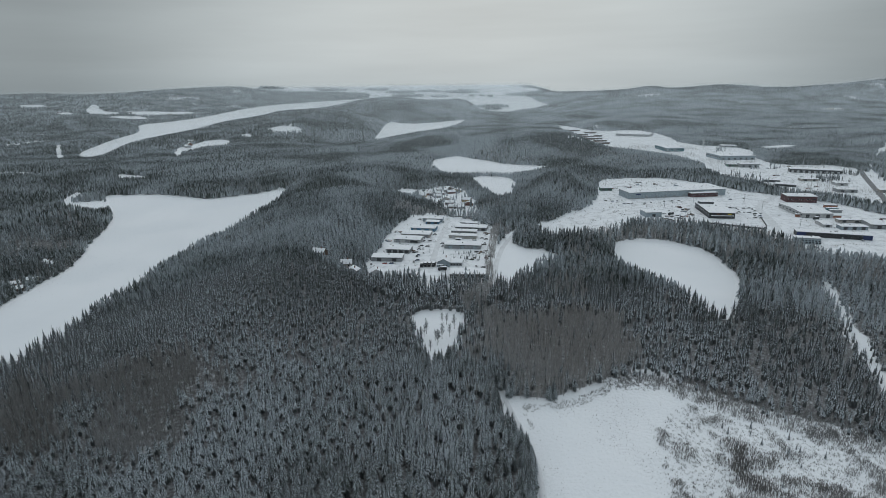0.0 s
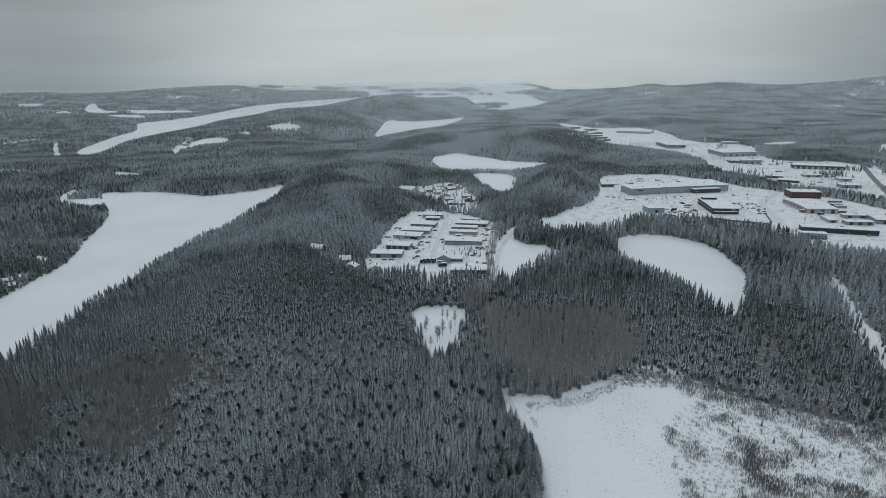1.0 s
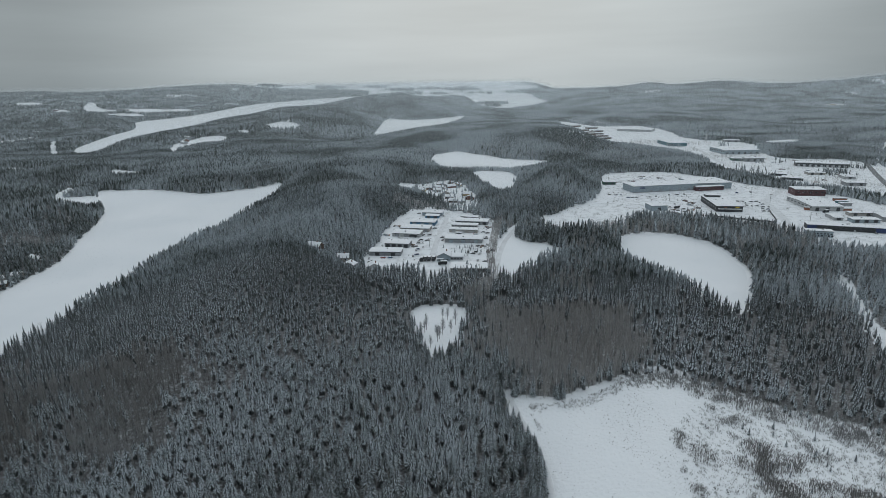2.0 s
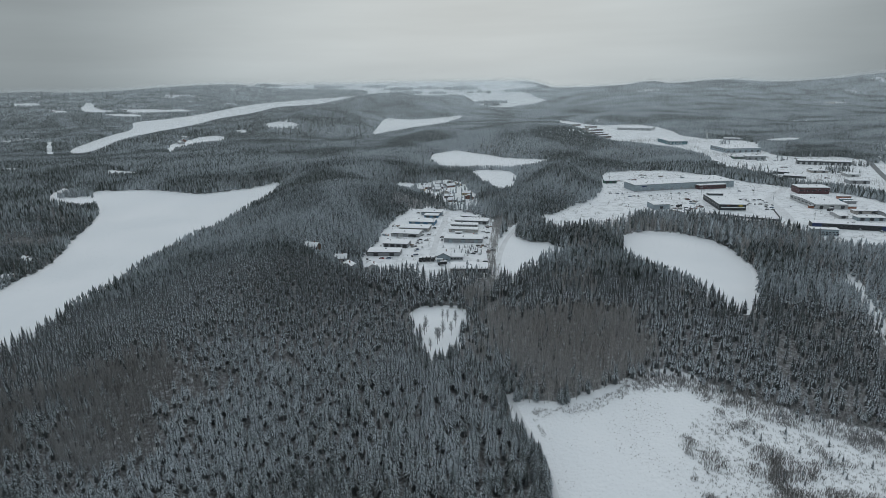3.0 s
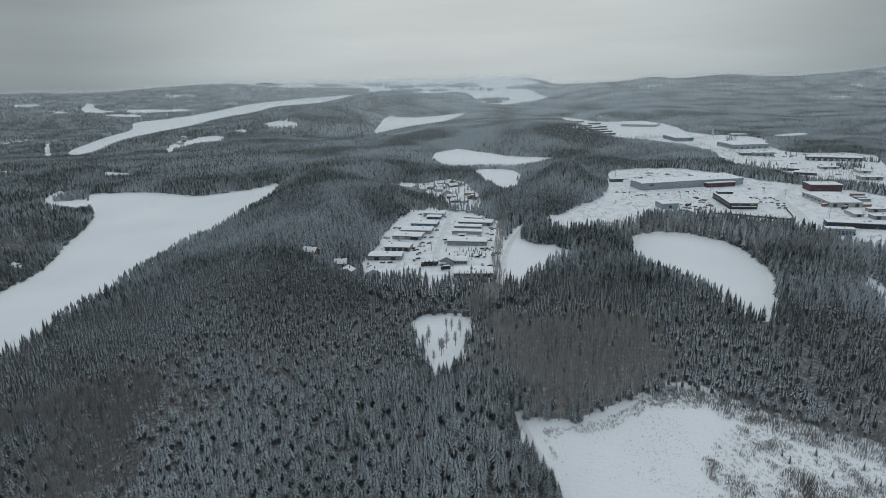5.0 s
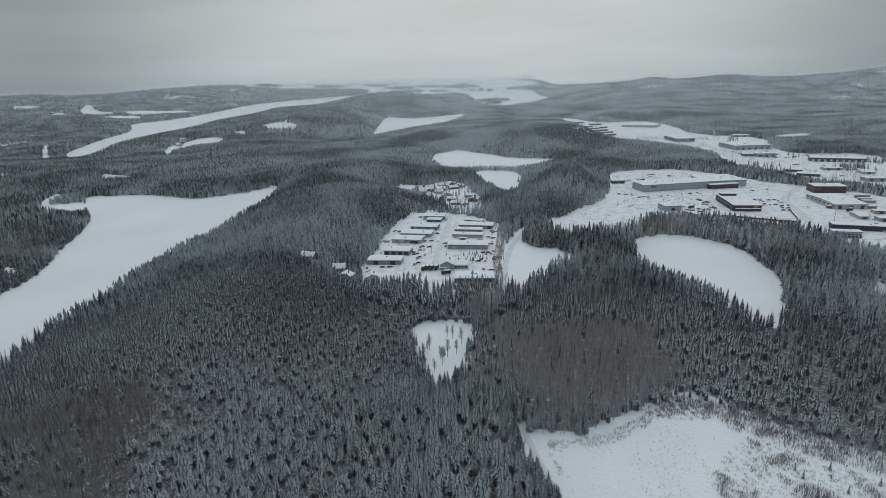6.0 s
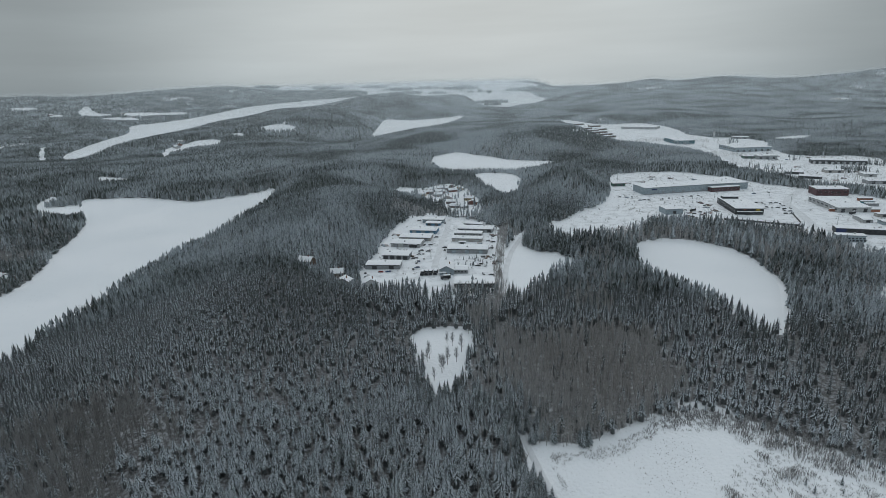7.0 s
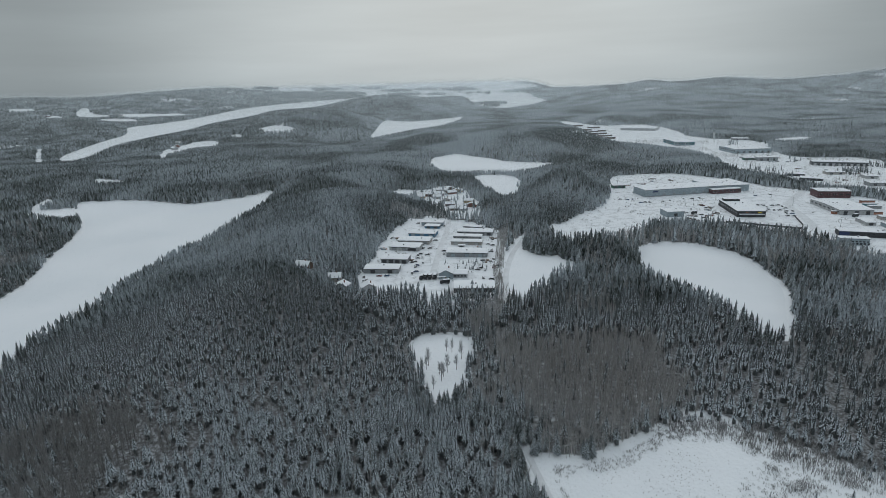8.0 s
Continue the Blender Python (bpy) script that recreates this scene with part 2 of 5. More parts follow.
COVE = [(-500, 706), (-564, 860), (-538, 844), (-524, 781), (-476, 794), (-426, 725), (-471, 688)]
GLADE_HILL = [(-595, 1683), (-576, 1707), (-526, 1626), (-548, 1614)]
FAR_FARM = [(-1373, 3699), (-1311, 3776), (-1231, 3640), (-1319, 3597)]
FAR_TOWN = [(1834, 2881), (1964, 3000), (1990, 2910), (1913, 2813), (1810, 2800)]
EAST_ROAD_CUT = [(752, 1012), (838, 1126), (977, 1290), (1110, 1430), (1025, 1318), (890, 1184), (759, 1017), (657, 826), (557, 692), (615, 808)]
RIDE = [(304, 429), (308, 427), (271, 343.5), (252.3, 298.5), (238.3, 260.5), (222.3, 216.5), (218.5, 218), (234.3, 262), (248.3, 300.3), (267, 345.3)]
ROAD_BEND = [(-870, 1290), (-1031, 1543), (-1031, 1570), (-952, 1441), (-842, 1285), (-829, 1245)]
GLADE_MID = [(-545, 955), (-570, 995), (-520, 985), (-496, 962), (-515, 948)]
STRIP_WEST = [(-2026, 3082), (-2112, 3233), (-2031, 3240), (-1913, 3049)]
STRIP_FAR = [(-2440, 3391), (-2489, 3506), (-2371, 3537), (-2296, 3423)]
STRIP_BANK = [(-1556, 2727), (-1707, 3039), (-1488, 2964), (-1290, 2567)]
BROADLEAF_A = [(11, 349), (83, 357), (127, 347), (113, 294), (78, 272), (59, 257), (31, 255), (24, 289)]
BROADLEAF_B = [(-178, 258), (-148, 273), (-124, 276), (-108, 235), (-112, 195), (-139, 199)]
BROADLEAF_C = [(-235, 262), (-209, 268), (-168, 230), (-166, 201), (-199, 213)]
SCRUB = [(108, 235), (127, 243), (147, 232), (193, 208), (232, 189), (172, 125), (79, 126), (87, 180)]
BROADLEAF_D = [(53, 625), (63, 620), (53, 554), (42, 479), (37, 408), (28, 384), (29, 434), (40, 479)]
BROADLEAF_F = [(-440, 560), (-400, 578), (-366, 572), (-352, 540), (-358, 520), (-400, 528), (-440, 530)]
BROADLEAF_H = [(14, 432), (29, 434), (36, 396), (24, 376), (14, 384)]


def rounded(pts, times=2):
    """A closed outline with its corners cut, so that shores run in curves."""
    p = np.array(pts, float)
    for _ in range(times):
        q = np.roll(p, -1, axis=0)
        p = np.stack((0.75 * p + 0.25 * q, 0.25 * p + 0.75 * q), 1).reshape(-1, 2)
    return p


LAKES = [rounded(p) for p in (LAKE_WEST, POND, LAKE_MID, RIVER, LAKE_FAR)]
OPENINGS = [rounded(p, 1) for p in (FIELD_NEAR, CLEARING, ESTATE, FIELD_EAST, RETAIL, UPPER_ESTATE, VILLAGE, CLEARING_NORTH, MEADOW,
                                    MEADOW_LOW, FIELD_LEFT, FIELD_HILL, FARM_STRIP, GLADE_EAST, COVE, RIDE, EAST_ROAD_CUT, FARM_BEND, GLADE_HILL, FAR_FARM, FAR_TOWN,
                                    ROAD_BEND, GLADE_MID, STRIP_WEST, STRIP_FAR, STRIP_BANK)]
LEVEL = (0, 1, 2, 3, 4, 5, 6, 7, 8, 9, 14, 15)      # openings on level ground; the others lie on slopes
BROADLEAF = [rounded(p) for p in (BROADLEAF_A, BROADLEAF_B, BROADLEAF_C, BROADLEAF_D, BROADLEAF_F, BROADLEAF_H)]
SCRUBLAND = rounded(SCRUB, 1)


def away(poly, x, y, reach=200.0):
    """Distance to an outline: negative inside, at most reach outside."""
    out = np.full(x.shape, reach)
    lo, hi = poly.min(0) - reach, poly.max(0) + reach
    near = (x > lo[0]) & (x < hi[0]) & (y > lo[1]) & (y < hi[1])
    if not near.any():
        return out
    px, py = x[near], y[near]
    best, inside = np.full(px.shape, 1e12), np.zeros(px.shape, bool)
    for (ax, ay), (bx, by) in zip(poly, np.roll(poly, -1, axis=0)):
        dx, dy = bx - ax, by - ay
        k = np.clip(((px - ax) * dx + (py - ay) * dy) / (dx * dx + dy * dy + 1e-9), 0, 1)
        best = np.minimum(best, (px - ax - k * dx) ** 2 + (py - ay - k * dy) ** 2)
        inside ^= ((ay > py) != (by > py)) & (px < dx * (py - ay) / (dy if abs(dy) > 1e-9 else 1e-9) + ax)
    d = np.sqrt(best)
    out[near] = np.where(inside, -d, np.minimum(d, reach))
    return out


def nearest(polys, x, y, reach=200.0):
    out = np.full(x.shape, reach)
    for p in polys:
        out = np.minimum(out, away(p, x, y, reach))
    return out


def lattice(x, y, size, seed=0):
    """Smooth value noise from 0 to 1."""
    u, v = x / size + seed * 17.3, y / size - seed * 9.1
    i, j = np.floor(u), np.floor(v)
    f, g = u - i, v - j
    f, g = f * f * (3 - 2 * f), g * g * (3 - 2 * g)

    def h(a, b):
        s = np.sin(a * 127.1 + b * 311.7 + seed * 74.7) * 43758.5453
        return s - np.floor(s)
    return (h(i, j) * (1 - f) + h(i + 1, j) * f) * (1 - g) + (h(i, j + 1) * (1 - f) + h(i + 1, j + 1) * f) * g


# centre x, y, half width, half length, height of each hill
HILLS = ((-120, 270, 70, 110, 15), (-115, 420, 70, 120, 17), (-110, 640, 80, 150, 22), (-170, 900, 110, 180, 22), (-394, 2000, 170, 300, 60),
         (-270, 2750, 300, 260, 75), (60, 3000, 200, 200, 56), (172, 800, 62, 95, 27), (230, 1500, 220, 260, 34), (90, 470, 35, 50, 5),
         (-700, 1000, 160, 140, 14), (-560, 1750, 260, 220, 10), (-1500, 2300, 360, 240, 26), (1100, 2600, 500, 600, 26), (1500, 3700, 600, 500, 30),
         (420, 330, 120, 120, 16), (1300, 1500, 300, 300, 30), (-1900, 4400, 600, 260, 18), (900, 3300, 350, 400, 24), (1750, 4450, 420, 260, 16), (2500, 4200, 500, 300, 14), (-700, 2500, 120, 260, 22),
         (-450, 650, 62, 80, 20), (1407, 4063, 140, 200, 30), (1650, 4000, 430, 220, 14), (1880, 3860, 200, 200, 12), (2950, 3750, 560, 320, 72))


def far_rise(x, y):
    d = np.hypot(x, y)
    return 119.0 * (np.maximum(d - 3200, 0) / 1700) ** 2


def skyline(x, y):
    """The far rise of the land, lower to either side of the wide lake."""
    rise, turn = far_rise(x, y), np.degrees(np.arctan2(x, y))
    east, west = np.clip((turn - 7.5) / 3, 0, 1), np.clip((-turn - 20) / 6, 0, 1)
    return np.minimum(rise, 130 - 62 * east - 42 * west)


def land(x, y):
    """Height of the ground, how open it is (0 wood, 1 open) and the distance to the nearest lake."""
    x, y = np.asarray(x, float), np.asarray(y, float)
    lake, field = nearest(LAKES, x, y), nearest(OPENINGS, x, y)
    wander = np.clip(np.hypot(x, y) / 550, 0.3, 1) * (9 * (lattice(x, y, 24, 12) - 0.5) + 5 * (lattice(x, y, 8, 13) - 0.5))
    field = np.where(field < 199, field + wander, field)
    h = np.zeros(x.shape)
    for cx, cy, rx, ry, top in HILLS:
        h = h + top * np.exp(-((x - cx) / rx) ** 2 - ((y - cy) / ry) ** 2)
    h = h + 7 * (lattice(x, y, 190, 1) - 0.4) + 2.5 * (lattice(x, y, 60, 2) - 0.4)
    level = np.minimum(lake, nearest([OPENINGS[i] for i in LEVEL], x, y))
    flat = np.clip(level / 55, 0, 1)
    h = h * flat * flat * (3 - 2 * flat)
    d = np.clip((np.hypot(x, y) - 1300) / 900, 0, 1)
    h = h + 24 * (lattice(x, y, 430, 15) - 0.45) * d * np.clip((np.minimum(lake, field) - 20) / 180, 0, 1)
    d = np.clip((np.hypot(x, y) - 850) / 300, 0, 1) * np.clip((2500 - np.hypot(x, y)) / 700, 0, 1)
    h = h + 18 * (lattice(x, y, 230, 17) - 0.42) * d * np.clip((np.minimum(lake, field) - 10) / 110, 0, 1)
    h = h + 0.25 * (lattice(x, y, 14, 3) - 0.5) * (np.abs(lake) > 4) + skyline(x, y)
    h = h - np.clip(-lake / 6, 0, 1) * 0.8
    openness = np.clip(0.5 - np.minimum(field, lake) / 8, 0, 1)
    return h, openness, lake


def cutover(x, y):
    """Felled patches far off, from 0 to 1, where the snow shows between few trees."""
    d = np.hypot(x, y)
    patch = lattice(x, y, 190, 71) * 0.55 + lattice(x, y, 70, 72) * 0.45
    return np.clip((patch - 0.735) * 14, 0, 1) * np.clip((d - 800) / 200, 0, 1) * (np.abs(x) > 0.17 * d)


def height(x, y):
    return float(land(np.array([x]), np.array([y]))[0][0])


def mesh_of(name, verts, faces, mats, indices=None, smooth=False):
    """A mesh from arrays: verts (n, 3), faces (m, 3 or 4)."""
    me = bpy.data.meshes.new(name)
    verts, faces = np.asarray(verts, np.float32), np.asarray(faces, np.int32)
    k = faces.shape[1]
    me.vertices.add(len(verts))
    me.vertices.foreach_set("co", verts.ravel())
    me.loops.add(faces.size)
    me.loops.foreach_set("vertex_index", faces.ravel())
    me.polygons.add(len(faces))
    me.polygons.foreach_set("loop_start", np.arange(0, faces.size, k, dtype=np.int32))
    for m in mats:
        me.materials.append(m)
    if indices is not None:
        me.polygons.foreach_set("material_index", np.asarray(indices, np.int32))
    me.polygons.foreach_set("use_smooth", np.full(len(faces), smooth))
    me.update(calc_edges=True)
    return me


# one sheet of ground out to the horizon, finer ahead than behind
turns = np.radians(np.r_[np.linspace(-44, 44, 400), np.linspace(50, 310, 27)])
rings = np.r_[0.02, 8.0, np.geomspace(25, 100, 20)[:-1], np.geomspace(100, 4940, 285)]
ga, gr = np.meshgrid(turns, rings)
gx, gy = gr * np.sin(ga), gr * np.cos(ga)
gz, g_open, g_lake = land(gx.ravel(), gy.ravel())
na, nr = len(turns), len(rings)
jj, ii = np.meshgrid(np.arange(nr - 1), np.arange(na), indexing="ij")
i2 = (ii + 1) % na
quads = np.stack((jj * na + ii, jj * na + i2, (jj + 1) * na + i2, (jj + 1) * na + ii), -1).reshape(-1, 4)[:, ::-1]
g_verts = np.stack((gx.ravel(), gy.ravel(), gz), -1)
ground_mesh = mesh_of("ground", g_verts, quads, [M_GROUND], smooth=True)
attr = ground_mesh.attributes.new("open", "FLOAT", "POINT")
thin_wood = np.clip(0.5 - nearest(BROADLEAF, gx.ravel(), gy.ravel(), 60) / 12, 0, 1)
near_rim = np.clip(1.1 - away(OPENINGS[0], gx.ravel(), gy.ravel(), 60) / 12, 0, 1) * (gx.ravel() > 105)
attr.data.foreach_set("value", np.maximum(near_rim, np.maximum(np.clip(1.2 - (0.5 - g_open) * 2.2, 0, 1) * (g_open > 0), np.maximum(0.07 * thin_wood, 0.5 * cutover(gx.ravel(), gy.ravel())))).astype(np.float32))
worn = ground_mesh.attributes.new("worn", "FLOAT", "POINT")
worn.data.foreach_set("value", np.clip(-nearest([OPENINGS[i] for i in (2, 4, 5)], gx.ravel(), gy.ravel(), 60) / 20, 0, 1).astype(np.float32))
ground = tagged(new("ground", ground_mesh), "snow-covered rolling ground with dark forest floor", "ground", kind="structure")

# each frozen lake is a sheet of its own
face_mid = g_verts[quads].mean(1)
for poly, label in zip(LAKES, ("long frozen lake under smooth unbroken snow", "small frozen pond under smooth snow", "frozen lake bay under snow between hills",
                               "narrow frozen river lake under snow", "wide frozen lake with wooded islands")):
    pick = quads[away(poly, face_mid[:, 0], face_mid[:, 1]) < 0]
    used, back = np.unique(pick, return_inverse=True)
    lv = g_verts[used].copy()
    lv[:, 2] = far_rise(lv[:, 0], lv[:, 1]) - 0.25
    tagged(new("water", mesh_of("water", lv, back.reshape(-1, 4), [M_ICE], smooth=True)), label, "frozen lake", kind="structure")

# ---- the forest ----
LONE_HOUSES = ((-105, 460), (-77, 455), (-85, 468), (-58, 457))
CABINS = ((-363, 495), (-355, 490), (-344, 447), (-341, 425), (-352, 436))
rng = np.random.default_rng(7)


def bough(angle, z, reach, droop, wide):
    """One drooping spruce bough: a bent kite of two dark faces under a narrow ridge of snow."""
    c, s = math.cos(angle), math.sin(angle)
    inner = (0.05 * reach * c, 0.05 * reach * s, z)
    mid = 0.58 * reach
    left = (mid * c - wide * s, mid * s + wide * c, z - droop * 0.55 - wide * 0.5)
    right = (mid * c + wide * s, mid * s - wide * c, z - droop * 0.55 - wide * 0.5)
    tip = (reach * c, reach * s, z - droop)
    lift, half = 0.12 * reach, wide * 0.72
    ridge = [(0.34 * reach * c - half * s, 0.34 * reach * s + half * c, z - droop * 0.30 + lift), (1.05 * reach * c, 1.05 * reach * s, z - droop + lift * 0.4),
             (0.34 * reach * c + half * s, 0.34 * reach * s - half * c, z - droop * 0.30 + lift)]
    return [inner, left, tip, right] + ridge, [(0, 1, 2), (0, 2, 3), (4, 5, 6)]


def spruce_full(seed, whorls, boughs, slim=0.125, foot=0.13):
    """A spruce one unit high: whorls of boughs round a dark core, with a thin leader."""
    r = random.Random(seed)
    v, f, q = [], [], []

    def put(vs, fs, marks):
        o = len(v)
        v.extend(vs)
        f.extend(tuple(o + k for k in t) for t in fs)
        q.extend(marks)
    for w in range(whorls):
        k = w / (whorls - 1)
        z = foot + (0.95 - foot) * k
        base = slim * min(1.0, (1 - k) * (0.95 - foot) / 0.60) ** 0.80 + 0.008
        turn = r.uniform(0, 6.3)
        n = max(4, round(boughs * (1 - 0.4 * k)))
        for b in range(n):
            reach = base * r.uniform(0.72, 1.22)
            put(*bough(turn + (b + r.uniform(-0.3, 0.3)) * 2 * math.pi / n, z + r.uniform(-0.02, 0.02), reach, reach * r.uniform(0.30, 0.66), reach * r.uniform(0.14, 0.20)), (0, 0, 3))
    put([(0.008, 0, 0.92), (-0.004, 0.007, 0.92), (-0.004, -0.007, 0.92), (0, 0, 0.995)], [(0, 1, 3), (1, 2, 3), (2, 0, 3)], (0, 0, 0))
    n = 5
    ring = [(slim * 0.52 * math.cos(a), slim * 0.52 * math.sin(a), 0.08) for a in (2 * math.pi * i / n for i in range(n))]
    put(ring + [(0, 0, 0.97)], [(i, (i + 1) % n, n) for i in range(n)], (1,) * n)
    return np.array(v), np.array(f), np.array(q)


def spruce_skirts(seed, levels, points, slim=0.14, core=False):
    """A spruce one unit high as ragged skirts of boughs, one over another, round a dark core."""
    r = random.Random(seed)
    v, f = [], []
    for w in range(levels):
        k = w / levels
        top, low = 0.18 + 0.82 * (w + 1) / levels, 0.10 + 0.80 * k
        base = slim * (1 - k) ** 0.72 + 0.012
        turn = r.uniform(0, 6.3)
        for p in range(points // 2):
            a, h = turn + p * 4 * math.pi / points + r.uniform(-0.2, 0.2), 2 * math.pi / points
            reach = base * r.uniform(0.85, 1.3)
            side = reach * 0.45
            o = len(v)
            v.extend(((0, 0, min(1.0, top)), (side * math.cos(a - h), side * math.sin(a - h), low + 0.05), (reach * math.cos(a), reach * math.sin(a), low + r.uniform(-0.03, 0.03)),
                      (side * math.cos(a + h), side * math.sin(a + h), low + 0.05)))
            f.extend(((o, o + 1, o + 2), (o, o + 2, o + 3)))
    outer = len(f)
    if core:
        o = len(v)
        v.extend((slim * 0.5 * math.cos(1.57 * i), slim * 0.5 * math.sin(1.57 * i), 0.06) for i in range(4))
        v.append((0, 0, 0.9))
        f.extend((o + i, o + (i + 1) % 4, o + 4) for i in range(4))
    return np.array(v), np.array(f), np.r_[np.zeros(outer, int), np.ones(len(f) - outer, int)]


def spruce_top(seed, sides, slim):
    """A far spruce one unit high: a ragged pyramid of few sides with a bent tip."""
    r = random.Random(seed)
    turns = [2 * math.pi * (i + r.uniform(-0.25, 0.25)) / sides for i in range(sides)]
    v = [(slim * q * math.cos(a), slim * q * math.sin(a), z) for a, q, z in ((a, r.uniform(0.75, 1.3), r.uniform(0.05, 0.25)) for a in turns)]
    v.append((r.uniform(-0.02, 0.02), r.uniform(-0.02, 0.02), 1.0))
    f = [(i, (i + 1) % sides, sides) for i in range(sides)]
    return np.array(v), np.array(f), np.zeros(sides, int)


def bare_tree(seed, limbs, twigs, thick=0.008, spread=0.15, rise=(0.14, 0.32)):
    """A leafless birch or alder one unit high: a tapered stem, rising limbs and slivers of twig."""
    r = random.Random(seed)
    v, f = [], []

    def sliver(a, b, w):
        d = Vector(b) - Vector(a)
        side = d.cross(Vector((r.uniform(-1, 1), r.uniform(-1, 1), 0.2))).normalized() * w
        o = len(v)
        v.extend((tuple(Vector(a) - side), tuple(Vector(a) + side), tuple(b)))
        f.append((o, o + 1, o + 2))
    n = 3
    v.extend((1.5 * thick * math.cos(2.1 * i), 1.5 * thick * math.sin(2.1 * i), 0) for i in range(n))
    v.append((0, 0, 0.98))
    f.extend((i, (i + 1) % n, n) for i in range(n))
    for i in range(limbs):
        z, a = r.uniform(0.22, 0.82), r.uniform(0, 6.3)
        out, up = spread * r.uniform(0.4, 1.1) * (1.2 - z * 0.75), r.uniform(*rise)
        end = (out * math.cos(a), out * math.sin(a), min(1.0, z + up))
        sliver((0, 0, z), end, thick * 0.5)
        for j in range(twigs):
            k = r.uniform(0.25, 1.0)
            s = (end[0] * k, end[1] * k, z + (end[2] - z) * k)
            e = (s[0] + r.uniform(-0.035, 0.035), s[1] + r.uniform(-0.035, 0.035), s[2] + r.uniform(0.05, 0.15))
            sliver(s, e, thick * 0.36)
    return np.array(v), np.array(f)


def thicket(seed, stems, wide, thick):
    """A bush one unit high: many thin stems that rise from one patch of ground."""
    r = random.Random(seed)
    v, f = [], []
    for i in range(stems):
        a, q = r.uniform(0, 6.3), wide * math.sqrt(r.uniform(0, 1))
        x, y, h = q * math.cos(a), q * math.sin(a), r.uniform(0.5, 1.0)
        for base, up in ((0.0, h), (h * 0.45, h * r.uniform(0.8, 1.05)), (h * 0.3, h * r.uniform(0.6, 0.9))):
            c = r.uniform(0, 3.14)
            w = thick * (1.0 if base == 0 else 0.7)
            o = len(v)
            tx, ty = x + r.uniform(-0.12, 0.12) * wide * 2, y + r.uniform(-0.12, 0.12) * wide * 2
            v.extend(((x - w * math.cos(c), y - w * math.sin(c), base), (x + w * math.cos(c), y + w * math.sin(c), base), (tx, ty, up)))
            f.append((o, o + 1, o + 2))
    return np.array(v), np.array(f)


def scattered(templates, x, y, z, tall, girth, name, label, category, mat):
    """Many trees of one stand joined into one object."""
    verts, faces, marks, o = [], [], [], 0
    which = rng.integers(0, len(templates), len(x))
    spin = rng.uniform(0, 6.283, len(x))
    lean = rng.normal(0, 0.025, (len(x), 2))
    # trees beyond the western lake and in the east carry less snow
    west = 1 / (1 + np.exp((x + 325) / 15)) + 0.5 / (1 + np.exp((x + 205 + 50 * (lattice(x, y, 140, 61) - 0.5)) / 12)) / (1 + np.exp((y - 390) / 25))
    west = west + 0.5 / (1 + np.exp((60 - x) / 20)) / (1 + np.exp((x - np.where(y > 510, 430, 245)) / 12)) * (y > 330) * (y < 640)
    west = west + 0.5 * np.exp(-((x - 26) / 9) ** 2) * (y < 290) - 0.4 * np.exp(-((x + 14) / 26) ** 2 - ((y - 240) / 34) ** 2)
    stand = np.clip((lattice(x, y, 230, 63) * 0.6 + lattice(x, y, 80, 64) * 0.4 - 0.42) * 7, 0, 1)
    over = 1 / (1 + np.exp((x + 350) / 80))
    west = np.where(np.hypot(x, y) > 740, 0.85 * over + (0.06 + 0.24 / (1 + np.exp(x / 100))) * stand + 0.75 * (x > 240) * (y < 1010), west)
    light = (rng.uniform(0, 1, len(x)) < 0.08 + 0.7 * west + 0.45 * np.clip(lattice(x, y, 45, 62) - 0.62, 0, 1)) & (mat not in (M_TWIG, M_ALDER))
    # the old wood by the field and the eastern mixed wood are thick with rime
    chance = 0.6 * np.exp(-((x + 14) / 24) ** 2 - ((y - 240) / 32) ** 2) + 0.65 / (1 + np.exp((100 - x) / 8)) * np.where(y < 335 + 20 * lattice(x, y, 30, 65), 1, (x > 235) * (y < 560))
    frost = (rng.uniform(0, 1, len(x)) < chance * (0.5 + lattice(x, y, 22, 66))) & ~light & (mat is M_BOUGH)
    for t, (tv, tf, *tm) in enumerate(templates):
        i = np.nonzero(which == t)[0]
        if not len(i):
            continue
        c, s = np.cos(spin[i])[:, None], np.sin(spin[i])[:, None]
        hh, gg = tall[i][:, None], (tall[i] * girth[i])[:, None]
        lz = tv[None, :, 2] * hh
        px = (tv[None, :, 0] * c - tv[None, :, 1] * s) * gg + x[i][:, None] + lz * lean[i, :1]
        py = (tv[None, :, 0] * s + tv[None, :, 1] * c) * gg + y[i][:, None] + lz * lean[i, 1:]
        pz = lz + z[i][:, None]
        verts.append(np.stack((px, py, pz), -1).reshape(-1, 3))
        faces.append((tf[None] + (np.arange(len(i)) * len(tv))[:, None, None] + o).reshape(-1, 3))
        one = np.tile(tm[0] if tm else np.zeros(len(tf), int), (len(i), 1))
        marks.append(np.where(light[i][:, None], np.array((2, 1, 2, 4))[one], np.where(frost[i][:, None] & (one == 0), 5, one)).ravel())
        o += len(i) * len(tv)
    me = mesh_of(name, np.concatenate(verts), np.concatenate(faces), [mat, M_INNER, M_LEAN, M_LOAD, M_DUST, M_FROST], np.concatenate(marks))
    return tagged(new(name, me), label, category, kind="stuff")


